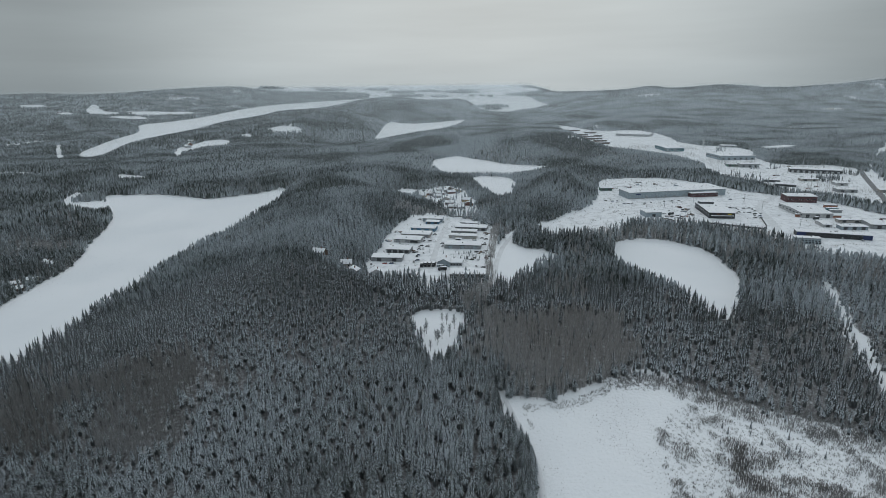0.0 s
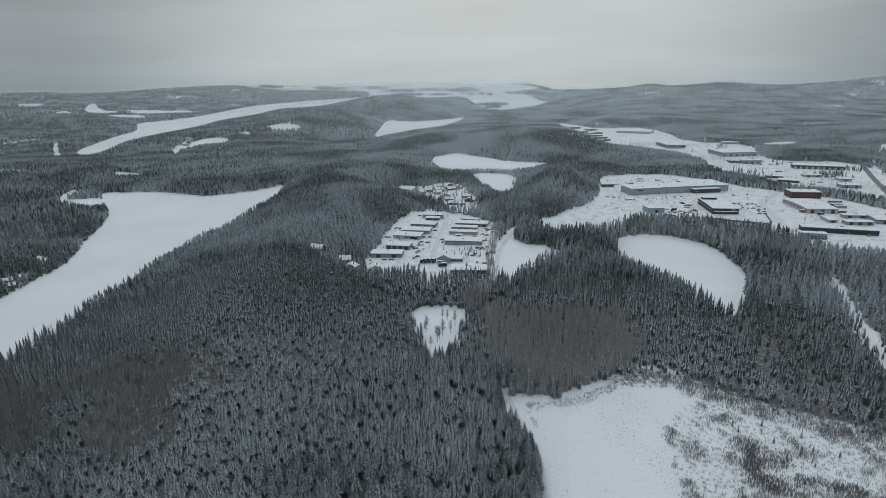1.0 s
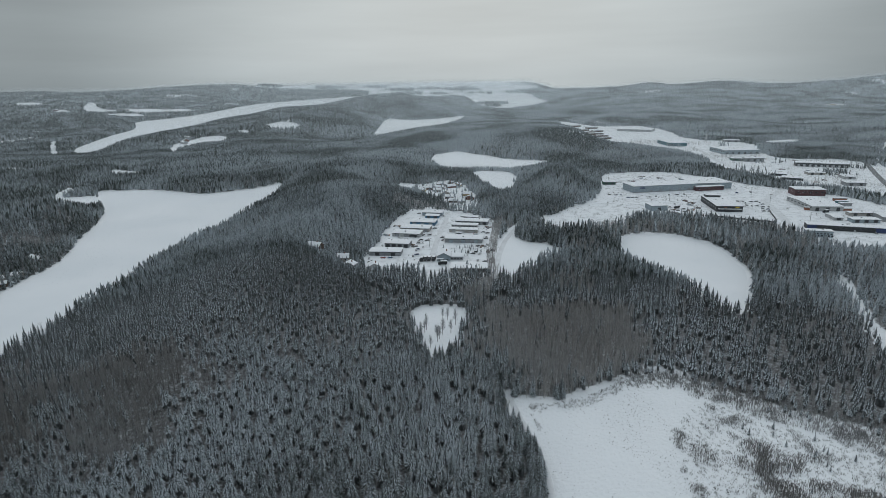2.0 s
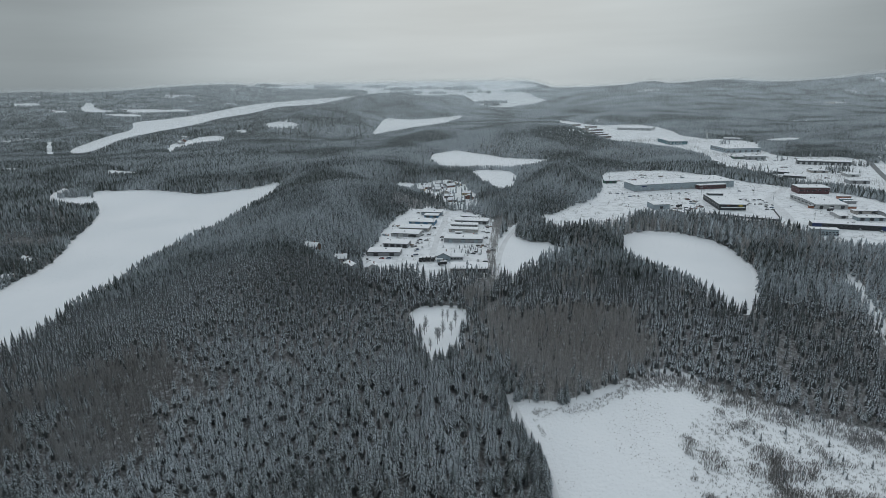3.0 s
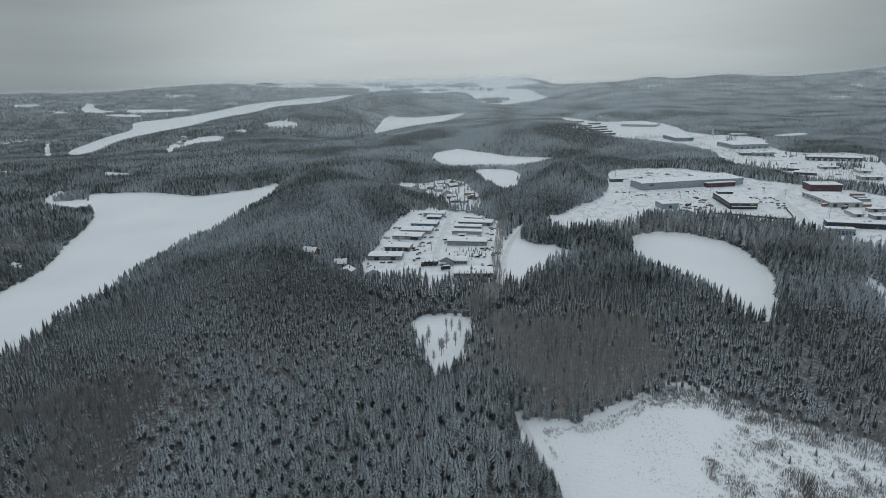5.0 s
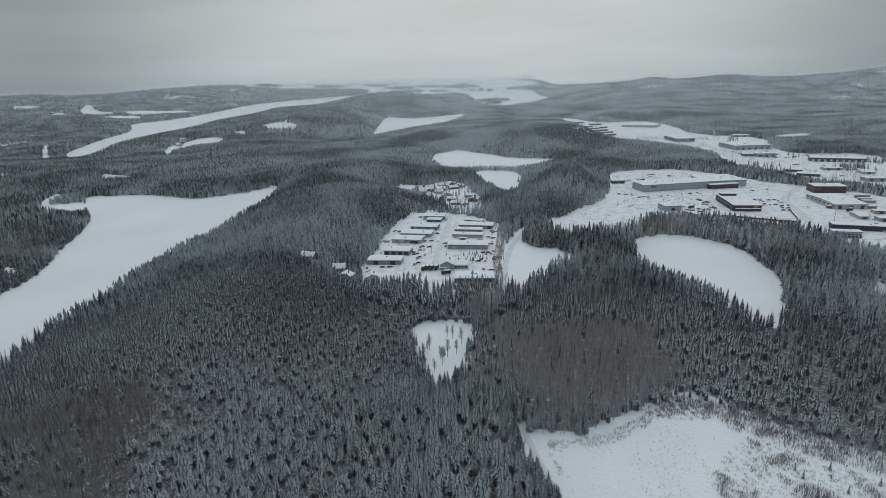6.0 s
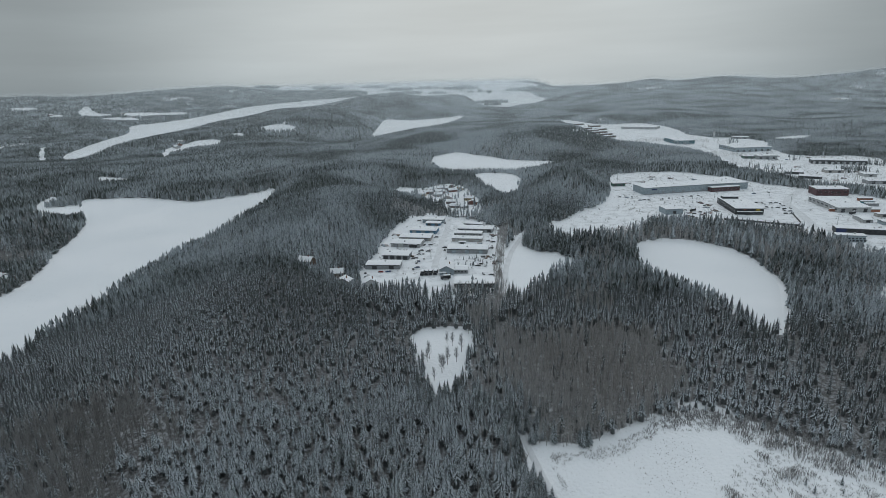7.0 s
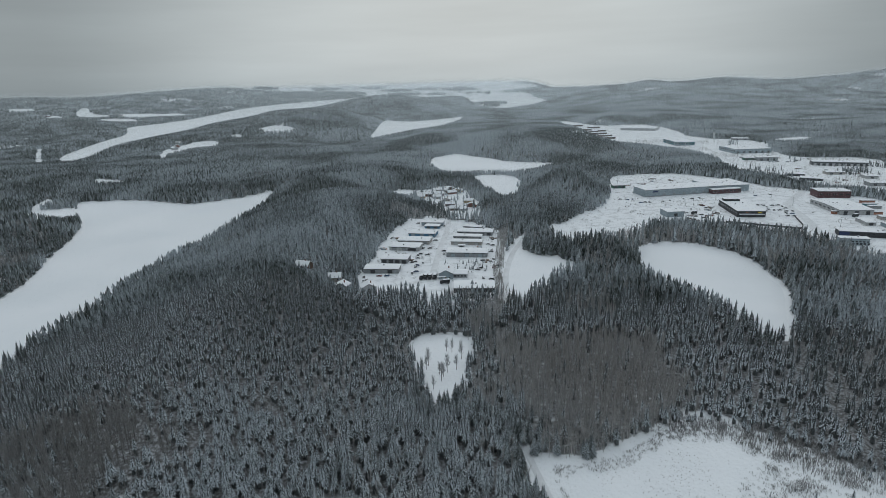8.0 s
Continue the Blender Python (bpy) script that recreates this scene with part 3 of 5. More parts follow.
def spots(step, near, far, half=41.0):
    """Jittered places in the ring near..far of the wedge ahead."""
    w = far * math.sin(radians(min(half, 90)))
    back = -far if half > 90 else near * math.cos(radians(half)) - step
    ax, ay = np.meshgrid(np.arange(-w, w, step), np.arange(back, far, step * 0.92))
    ax = ax + (np.arange(ax.shape[0]) % 2)[:, None] * step / 2
    ax = (ax + rng.uniform(-0.7, 0.7, ax.shape) * step).ravel()
    ay = (ay + rng.uniform(-0.7, 0.7, ay.shape) * step).ravel()
    d = np.hypot(ax, ay)
    k = (d > near) & (d < far) & (np.abs(np.degrees(np.arctan2(ax, ay))) < half)
    return ax[k], ay[k]


FULL = [spruce_full(s, 10, 7, w, 0.40) for s, w in ((1, 0.185), (2, 0.205), (3, 0.165), (4, 0.19), (5, 0.22))]
HALF = [spruce_full(s, 7, 5, w, 0.42) for s, w in ((6, 0.185), (7, 0.205), (8, 0.17), (9, 0.195))]
SKIRT = [spruce_skirts(s, 4, 7, w, True) for s, w in ((1, 0.14), (2, 0.16), (3, 0.125), (4, 0.15))]
TUFT = [spruce_top(s, 3 + s % 2, w) for s, w in ((1, 0.19), (2, 0.21), (3, 0.17), (4, 0.2), (5, 0.18))]
CONE = [spruce_top(s, 3, w) for s, w in ((1, 0.26), (2, 0.30), (3, 0.23), (4, 0.28))]
BARE = [bare_tree(s, 13, 6, 0.011, 0.13) for s in (1, 2, 3, 4)]
BARE_WIDE = [bare_tree(s, 4, 1, 0.03, 0.19) for s in (4, 5, 6)]
BARE_FAR = [bare_tree(s, 8, 2, 0.016, 0.17) for s in (1, 2, 3)]


def wood_kind(x, y):
    """True where leafless trees stand among the spruces."""
    a = nearest(BROADLEAF, x, y, 60)
    patch = lattice(x, y, 75, 5) * 0.6 + lattice(x, y, 28, 6) * 0.4
    a = a + 26 * (lattice(x, y, 26, 16) - 0.5)
    chance = np.clip(0.5 - a / 26, 0, 0.84) + np.clip((patch - 0.60) * 4, 0.05, np.where(np.hypot(x, y) < 345, 0.22, np.where(np.hypot(x, y) > 740, 0.42, 0.65)))
    chance = chance + 0.20 / (1 + np.exp((112 - x) / 8)) / (1 + np.exp((y - 350) / 12)) * (0.4 + 1.2 * lattice(x, y, 30, 18))
    chance = np.where(away(rounded(BROADLEAF_D), x, y, 20) < 3, 1.0, chance)
    return rng.uniform(0, 1, x.shape) < chance


def tree_height(x, y, low, high):
    return low + (high - low) * (0.4 * lattice(x, y, 90, 8) + 0.6 * np.sqrt(rng.uniform(0, 1, x.shape)))


SINGLE = []          # places and heights of the spruces that stand apart along the near edges
for step, near, far, spruces, bares, low, high, needles in (
        (2.75, 160, 300, FULL, BARE, 5.0, 10.0, M_BOUGH), (3.25, 300, 430, HALF, BARE_FAR, 5.5, 11.0, M_BOUGH), (3.05, 430, 740, SKIRT, BARE_FAR, 6.0, 11.0, M_NEEDLE), (3.4, 740, 1600, TUFT, BARE_WIDE, 6.5, 9.5, M_RIME_HAZE),
        (6.3, 1600, 3000, CONE, None, 7.5, 11, M_RIME_HAZE), (14.0, 3000, 4880, CONE, None, 10, 16, M_RIME_HAZE)):
    sx, sy = spots(step, near, far, 47.5 if near < 200 else 44.0 if near < 440 else 41.0)
    sz, s_open, s_lake = land(sx, sy)
    keep = (s_open < 0.42) & (s_lake > 2.0)
    if far > 740:
        keep &= rng.uniform(0, 1, sx.shape) > 0.8 * cutover(sx, sy)
    sx, sy, sz = sx[keep], sy[keep], sz[keep]
    s_lake = s_lake[keep]
    bare = wood_kind(sx, sy) if bares else np.zeros(sx.shape, bool)
    if near < 440:
        hole = lattice(sx, sy, 17, 51) * 0.55 + lattice(sx, sy, 6, 52) * 0.45
        bare = bare | ((hole < 0.24) & (rng.uniform(0, 1, sx.shape) < 0.6))
    # the wood beside the field is older: fewer, taller trees than on the western slope
    old = (sx > -38 + 40 * (lattice(sx, sy, 40, 53) - 0.5)) & (near < 440)
    keep = ~old | (rng.uniform(0, 1, sx.shape) < np.where((sx > 90) & (near < 200), 1.0, np.where(sx > 200, 0.9, 0.65))) | (away(OPENINGS[0], sx, sy, 20) < 6)
    sx, sy, sz, s_lake, bare, old = sx[keep], sy[keep], sz[keep], s_lake[keep], bare[keep], old[keep]
    tall = tree_height(sx, sy, low, high) * np.where(old, np.where((sx > 90) | (near > 200), 1.15, 1.40), 1.0) * np.where(s_lake < 14, 1.06, 1.0)
    belt = (sx > 112) & (sx < 430) & (sy > 470) & (sy < 640) & (s_lake > 3)
    bare = bare | (belt & (rng.uniform(0, 1, sx.shape) < 0.15 + 0.6 * lattice(sx, sy, 26, 57)))
    shore = (s_lake < 12) & (sx > 130) & (sx < 195) & (sy > 325) & (sy < 480)
    tall = np.where(shore, np.maximum(tall / 1.35, rng.uniform(7.0, 9.8, sx.shape)), tall)
    for hx, hy in LONE_HOUSES + CABINS:
        keep = np.hypot(sx - hx, sy - hy) > 7
        sx, sy, sz, bare, tall = sx[keep], sy[keep], sz[keep], bare[keep], tall[keep]
    # old tall spruces round the pond, below the works and before the retail park
    tall = tall * (1 + 0.42 / (1 + np.exp((45 - sx) / 10)) / (1 + np.exp((sx - 250) / 14)) / (1 + np.exp((345 + 12 * lattice(sx, sy, 40, 54) - sy) / 8)) * (sy < 650))
    tall = tall * np.where((sx > 250) & (sx < 470) & (sy > 415) & (sy < 600), 1.4, 1.0)
    tall = tall * (1 + 0.45 / (1 + np.exp((sx + 200) / 9)) * (sx > -300) * (sy < 560))
    tall = tall * np.where((sx > -60) & (sx < 45) & (sy > 385) & (sy < 436), 1.3, 1.0)
    tall = tall * np.where((sx > -118) & (sx < -50) & (sy > 420) & (sy < 472), 0.85, 1.0) * np.where((sx > -60) & (sx < 50) & (sy > 675) & (sy < 720), 0.55, 1.0)
    tall = tall * np.where((sx > 55) & (sx < 135) & (sy > 535) & (sy < 650), 0.78, 1.0)
    if near < 200:
        rim = away(OPENINGS[0], sx, sy, 30)
        tall = tall * np.where(sx > 100, np.clip(0.42 + rim / 34, 0.42, 1.0), 1.0)
        bare = bare | ((sx > 95) & (rng.uniform(0, 1, sx.shape) < 0.12))
        bare = bare | ((sx > 100) & (rim < 12) & (rng.uniform(0, 1, sx.shape) < 0.6))
    if near < 440:
        tall = tall * np.where(away(OPENINGS[15], sx, sy, 30) < 8, 0.75, 1.0)
        bare = bare | ((sx > 215) & (sy < 560) & (rng.uniform(0, 1, sx.shape) < 0.30))
    tall = tall * np.where((sx > -8) & (sx < 40) & (sy > 405) & (sy < 475), 0.92, 1.0)
    girth = rng.uniform(0.85, 1.25, sx.shape) * (1.5 if far > 4000 else 1.12 if near == 430 else 1.0)
    k = ~bare
    if near < 200:
        edge = nearest(OPENINGS[:2], sx, sy, 40)
        alone = k & (edge < 8) & (sy > 170) & (sx < 60)
        SINGLE += list(zip(sx[alone], sy[alone], sz[alone], tall[alone]))
        k &= ~alone
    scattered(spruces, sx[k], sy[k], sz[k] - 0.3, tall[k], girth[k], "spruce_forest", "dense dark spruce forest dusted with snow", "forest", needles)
    if bare.any():
        hedge = np.where(away(rounded(BROADLEAF_D), sx[bare], sy[bare], 20) < 2, 0.42, 0.82)
        bx, by, bz, bt, bg = sx[bare], sy[bare], sz[bare] - 0.3, tall[bare] * hedge, girth[bare]
        for k, tree, mat in ((bx > -60, "birch", M_TWIG), (bx <= -60, "alder", M_ALDER)):
            if k.any():
                scattered(bares, bx[k], by[k], bz[k], bt[k], bg[k], tree + "_wood", "leafless grey-brown " + tree + " wood in snow", "forest", mat)

# the leafless stands close by are thicker still
sx, sy = spots(3.1, 150, 400, 48.0)
k = nearest(BROADLEAF, sx, sy, 60) + 26 * (lattice(sx, sy, 26, 16) - 0.5) < -1
sx, sy = sx[k], sy[k]
sz, s_open, s_lake = land(sx, sy)
k = (s_open < 0.2) & (s_lake > 2)
for q, tree, mat in ((k & (sx > -60), "birch", M_TWIG), (k & (sx <= -60), "alder", M_ALDER)):
    scattered(BARE, sx[q], sy[q], sz[q] - 0.3, rng.uniform(9, 14, q.sum()), rng.uniform(0.9, 1.3, q.sum()), tree + "_wood", "thicket of leafless grey-brown " + tree + " trees", "forest", mat)

# the wood goes on beneath and behind the flight
sx, sy = spots(4.6, 1, 200, 180.0)
turned = np.abs(np.degrees(np.arctan2(sx, sy)))
sz, s_open, s_lake = land(sx, sy)
k = (s_open < 0.25) & (s_lake > 2) & ((turned > 41) | (np.hypot(sx, sy) < 160))
scattered([spruce_skirts(s, 2, 7, 0.21) for s in (6, 7, 8)], sx[k], sy[k], sz[k] - 0.3, tree_height(sx[k], sy[k], 6, 11), rng.uniform(0.9, 1.2, k.sum()), "spruce_forest", "dense dark spruce forest dusted with snow", "forest", M_NEEDLE)

# ---- buildings ----
def part(name, bm, mat, parent, label=""):
    """One bmesh as one mesh object under a thing."""
    me = bpy.data.meshes.new(name)
    bmesh.ops.recalc_face_normals(bm, faces=bm.faces)
    bm.to_mesh(me)
    bm.free()
    me.materials.append(mat)
    ob = new(name, me)
    ob.parent = parent
    return tagged(ob, label)


def boxed(*sizes, bevel=0.0):
    """Boxes given as x0, x1, y0, y1, z0, z1 in one bmesh."""
    bm = bmesh.new()
    for x0, x1, y0, y1, z0, z1 in sizes:
        m = Matrix.Translation(((x0 + x1) / 2, (y0 + y1) / 2, (z0 + z1) / 2)) @ Matrix.Diagonal((x1 - x0, y1 - y0, z1 - z0, 1))
        bmesh.ops.create_cube(bm, size=1, matrix=m)
    if bevel:
        bmesh.ops.bevel(bm, geom=bm.edges[:], offset=bevel, segments=2, affect="EDGES", clamp_overlap=True)
    return bm


def prism(x0, x1, y0, y1, low, high, thick, along="x"):
    """A pitched slab over x0..x1, y0..y1 whose ridge stands at high; the eaves at low."""
    bm = bmesh.new()
    if along == "x":
        ym = (y0 + y1) / 2
        line = [(y0, low), (ym, high), (y1, low), (y1, low + thick), (ym, high + thick), (y0, low + thick)]
        a = [bm.verts.new((x0, y, z)) for y, z in line]
        b = [bm.verts.new((x1, y, z)) for y, z in line]
    else:
        xm = (x0 + x1) / 2
        line = [(x0, low), (xm, high), (x1, low), (x1, low + thick), (xm, high + thick), (x0, low + thick)]
        a = [bm.verts.new((x, y0, z)) for x, z in line]
        b = [bm.verts.new((x, y1, z)) for x, z in line]
    n = len(line)
    for i in range(n):
        bm.faces.new((a[i], a[(i + 1) % n], b[(i + 1) % n], b[i]))
    for q in ((0, 1, 4, 5), (1, 2, 3, 4)):
        bm.faces.new([a[i] for i in q])
        bm.faces.new([b[i] for i in q])
    return bm


def gabled(x0, x1, y0, y1, low, high, along="x"):
    """A house body with gable ends."""
    bm = bmesh.new()
    if along == "x":
        ym = (y0 + y1) / 2
        line = [(y0, -0.6), (y1, -0.6), (y1, low), (ym, high), (y0, low)]
        a = [bm.verts.new((x0, y, z)) for y, z in line]
        b = [bm.verts.new((x1, y, z)) for y, z in line]
    else:
        xm = (x0 + x1) / 2
        line = [(x0, -0.6), (x1, -0.6), (x1, low), (xm, high), (x0, low)]
        a = [bm.verts.new((x, y0, z)) for x, z in line]
        b = [bm.verts.new((x, y1, z)) for x, z in line]
    for i in range(5):
        bm.faces.new((a[i], a[(i + 1) % 5], b[(i + 1) % 5], b[i]))
    bm.faces.new(a)
    bm.faces.new(b)
    return bm


PAINTS = {}


def paint(name, colour, rough=0.55, ribs=0.3):
    if name not in PAINTS:
        PAINTS[name] = plain(name, colour, rough, ribs=ribs)
    return PAINTS[name]


M_GREY = paint("grey_sheet_cladding", (0.30, 0.315, 0.325))
M_PALE = paint("pale_grey_cladding", (0.46, 0.47, 0.47))
M_BEIGE = paint("beige_cladding", (0.42, 0.40, 0.37))
M_BLUE = paint("blue_painted_cladding", (0.06, 0.19, 0.31))
M_STEEL = paint("blue_grey_cladding", (0.33, 0.395, 0.43))
M_CHARCOAL = paint("charcoal_cladding", (0.028, 0.032, 0.036))
M_RED = paint("dark_red_cladding", (0.080, 0.022, 0.027))
M_NAVY = paint("navy_cladding", (0.015, 0.035, 0.12))
M_TEAL = paint("teal_cladding", (0.06, 0.20, 0.24))
M_GREEN = paint("green_cladding", (0.035, 0.12, 0.085))
M_ORANGE = paint("orange_steel", (0.34, 0.14, 0.085))
M_YELLOW = paint("yellow_sign_panel", (0.62, 0.46, 0.04), ribs=0)
M_DOOR = paint("dark_roller_door", (0.045, 0.05, 0.055))
M_WHITE = paint("white_steel_door", (0.62, 0.63, 0.63))
M_FASCIA = paint("dark_roof_edge", (0.06, 0.062, 0.065), ribs=0)
M_WOOD = paint("brown_boarding", (0.13, 0.085, 0.06))
M_OCHRE = paint("yellow_boarding", (0.42, 0.32, 0.16))
M_BRICK = paint("red_brick_wall", (0.21, 0.10, 0.075), 0.85)
M_RUBBER = plain("rubber", (0.02, 0.02, 0.02), 0.85)
M_METAL = plain("galvanised_steel", (0.35, 0.36, 0.37), 0.45, 0.8)
M_ASPHALT = plain("cleared_asphalt", (0.19, 0.195, 0.20), 0.8, vary=0.35, scale=0.2)
M_ROAD = plain("packed_road_snow", (0.74, 0.755, 0.77), 0.8, vary=0.18, scale=0.15)


def hall(name, x, y, turn, length, depth, tall, wall, label, doors=0, windows=0, pitch=0.06, door_mat=None, side=0, group="", vents=1):
    """A shed-like building: its near left corner, the turn of its front, and its size. side: windows on its short left wall."""
    root = new(name)
    root.matrix_world = pose(x, y, height(x + 0.5 * length * math.cos(radians(turn)), y + 0.5 * length * math.sin(radians(turn))), 0, 0, turn)
    tagged(root, label, "building", group)
    part("wall", gabled(0, length, 0, depth, tall, tall + pitch * depth / 2), wall, root)
    part("roof", prism(-0.5, length + 0.5, -0.5, depth + 0.5, tall - 0.03, tall + pitch * depth / 2 + 0.02, 0.22), M_FASCIA, root, "dark roof edge")
    part("snow_cap", prism(-0.42, length + 0.42, -0.42, depth + 0.42, tall + 0.20, tall + pitch * depth / 2 + 0.26, 0.38), M_SNOW, root, "thick white snow on the roof")
    r = random.Random(round(x * 7 + y))
    if doors:
        cell = length / doors
        for i in range(doors):
            w, h = min(3.6, cell * 0.62), min(tall * 0.82, 3.8)
            c = (i + 0.5) * cell
            d = part("door", boxed((c - w / 2, c + w / 2, -0.06, 0.08, -0.2, h)), door_mat or M_DOOR, root)
            part("door_frame", boxed((c - w / 2 - 0.15, c - w / 2, -0.10, 0.05, -0.2, h + 0.15), (c + w / 2, c + w / 2 + 0.15, -0.10, 0.05, -0.2, h + 0.15),
                                     (c - w / 2, c + w / 2, -0.10, 0.05, h, h + 0.15)), M_FASCIA, d)
    if windows:
        cell = length / windows
        for i in range(windows):
            c, w = (i + 0.5) * cell, cell * 0.6
            z0 = tall * (0.50 if not doors else 0.86)
            z1 = min(tall - 0.1, z0 + 1.1)
            o = part("window", boxed((c - w / 2, c + w / 2, -0.07, 0.05, z0, z1)), M_FASCIA, root)
            part("pane", boxed((c - w / 2 + 0.08, c + w / 2 - 0.08, -0.10, -0.02, z0 + 0.08, z1 - 0.08)), M_GLASS, o)
    for i in range(side):
        cell = depth / side
        c, w = (i + 0.5) * cell, cell * 0.55
        o = part("window", boxed((-0.07, 0.05, c - w / 2, c + w / 2, tall * 0.45, tall * 0.75)), M_FASCIA, root)
        part("pane", boxed((-0.10, -0.02, c - w / 2 + 0.1, c + w / 2 - 0.1, tall * 0.45 + 0.1, tall * 0.75 - 0.1)), M_GLASS, o)
    for i in range(vents):
        vx, vy = r.uniform(0.2, 0.8) * length, r.uniform(0.3, 0.7) * depth
        z = tall + pitch * depth / 2
        part("roof_vent", boxed((vx - 0.6, vx + 0.6, vy - 0.5, vy + 0.5, z - 0.3, z + 1.3), bevel=0.08), M_METAL, root, "grey steel roof vent")
    return root


def house(x, y, turn, length, depth, tall, wall, label, along="x", rise=2.0, group="houses of the village"):
    """A small gabled house with chimney, door and windows, centred on its place."""
    root = new("house")
    root.matrix_world = pose(x, y, height(x, y), 0, 0, turn)
    tagged(root, label, "house", group)
    a, b = length / 2, depth / 2
    part("wall", gabled(-a, a, -b, b, tall, tall + rise, along), wall, root)
    part("roof", prism(-a - 0.5, a + 0.5, -b - 0.5, b + 0.5, tall - 0.35, tall + rise, 0.2, along), M_FASCIA, root)
    part("snow_cap", prism(-a - 0.45, a + 0.45, -b - 0.45, b + 0.45, tall - 0.13, tall + rise + 0.22, 0.4, along), M_SNOW, root, "thick white snow on the roof")
    part("chimney", boxed((a * 0.3, a * 0.3 + 0.8, -0.4, 0.4, tall, tall + rise + 1.3), bevel=0.05), M_BRICK, root, "red brick chimney")
    part("door", boxed((-0.5, 0.5, -b - 0.06, -b + 0.05, 0, 2.1)), M_WOOD, root)
    for wx in (-a * 0.6, a * 0.55):
        o = part("window", boxed((wx - 0.7, wx + 0.7, -b - 0.06, -b + 0.04, 0.9, 2.2)), M_WHITE, root)
        part("pane", boxed((wx - 0.6, wx + 0.6, -b - 0.09, -b - 0.02, 1.0, 2.1)), M_GLASS, o)
    return root


ESTATE_GROUP = "halls of the small works estate"
WORKS = "single-storey works hall with a snow-covered roof"
hall("works_hall", -65.8, 495.2, -5, 28, 13, 3.6, M_GREY, "grey works hall at the wood's edge, roof under snow", 2, 4, group=ESTATE_GROUP)
hall("works_hall", -54.7, 521.8, -10, 22.7, 14, 3.6, M_GREY, "grey works hall with dark vehicle doors, snowy roof", 4, 0, group=ESTATE_GROUP)
hall("works_hall", -50.9, 560.1, -11, 27.8, 15, 3.2, M_PALE, "pale grey " + WORKS, 3, 3, door_mat=M_GREY, group=ESTATE_GROUP)
hall("works_hall", -44.6, 581.8, -10.5, 30.5, 15, 3.0, M_BEIGE, "beige " + WORKS, 4, 0, door_mat=M_GREY, group=ESTATE_GROUP)
hall("works_hall", -35.7, 607.1, -11.5, 26.8, 15, 3.2, M_BLUE, "blue " + WORKS, 3, 0, door_mat=M_STEEL, group=ESTATE_GROUP)
hall("works_hall", -24.2, 650.4, -10, 23.1, 10, 3.6, M_STEEL, "blue-grey " + WORKS, 2, 3, group=ESTATE_GROUP)
hall("lean_to", -20.5, 638.3, -10, 15.4, 9.5, 2.4, M_BLUE, "low blue lean-to store under snow", 2, 0, 0.03, group=ESTATE_GROUP, vents=0)
hall("works_hall", 19.5, 633.0, -20, 19.4, 7, 2.6, M_PALE, "low pale store with a snow-covered roof", 0, 2, group=ESTATE_GROUP, vents=0)
hall("works_hall", 12.7, 608.9, -12, 34.9, 14, 3.4, M_GREY, "long grey " + WORKS, 5, 0, group=ESTATE_GROUP)
hall("works_hall", 8.3, 592.2, -11, 27.2, 9, 3.2, M_PALE, "pale works hall with a row of windows, snowy roof", 0, 9, group=ESTATE_GROUP)
hall("works_hall", 5.8, 573.7, -10.5, 28.7, 9, 3.0, M_BEIGE, "beige works hall close to its neighbour, snowy roof", 3, 0, door_mat=M_PALE, group=ESTATE_GROUP)
hall("works_hall", 0.9, 535.5, -8.6, 35.7, 15, 3.8, M_GREY, "largest grey works hall of the estate, roof under snow", 3, 5, door_mat=M_STEEL, group=ESTATE_GROUP)
hall("site_cabin", 12.0, 561.0, -8, 6.2, 3.0, 2.6, M_WHITE, "white site cabin with snow on top", 1, 1, 0.02, group=ESTATE_GROUP, vents=0)
hall("works_hall", 5.4, 446.0, -3, 29.4, 16, 3.2, M_CHARCOAL, "low dark hall behind the spruces with snowy roof", 0, 0, group=ESTATE_GROUP)

# the gabled office with its lower wing
office_house = house(0.4, 483.5, -4, 11, 16, 4.6, M_STEEL, "blue-grey gabled office house with snowy roof", "y", 2.6, "")
part("wing_wall", boxed((5.5, 16.5, -4.2, 6.5, -0.5, 3.0)), M_GREY, office_house)
part("wing_roof", prism(5.3, 16.9, -4.7, 7.0, 2.95, 4.0, 0.55), M_SNOW, office_house, "snow-covered lower wing")
for wx in (7.0, 9.6, 12.2, 14.8):
    part("window", boxed((wx - 0.7, wx + 0.7, -4.28, -4.15, 1.0, 2.2)), M_GLASS, office_house)
part("porch", prism(-6.5, 0.0, -9.8, -7.9, 2.4, 2.9, 0.3), M_SNOW, office_house, "snow-covered porch roof")

# retail park
store = hall("retail_store", 254.8, 770.1, 10.5, 93, 30, 8.6, M_STEEL, "long blue-grey retail store with a flat snowy roof", 0, 0, 0.012, side=0, vents=4)
part("sign", boxed((10, 17, -0.25, -0.02, 5.4, 7.0)), M_NAVY, store, "blue sign panel")
part("plinth", boxed((-0.1, 93.1, -0.12, 0.0, -0.5, 1.0)), M_GREY, store)
for i in range(5):
    part("door", boxed((24 + i * 14, 28 + i * 14, -0.14, 0.05, 0, 3.2)), M_GREY, store)
hall("retail_store", 346.5, 789.6, 6, 52, 47, 8.2, M_STEEL, "broad blue-grey retail store with deep snowy roof", 0, 0, 0.012, vents=5)
red_annex = hall("retail_annex", 343.5, 778.2, 9.5, 40, 8, 5.4, M_RED, "dark red shop front below the big store", 0, 7, 0.03, vents=0)
hall("box_store", 240.9, 659.7, 4.4, 18.9, 18, 5.8, M_STEEL, "small grey box-shaped store with flat snowy roof", 1, 0, 0.015, side=0)
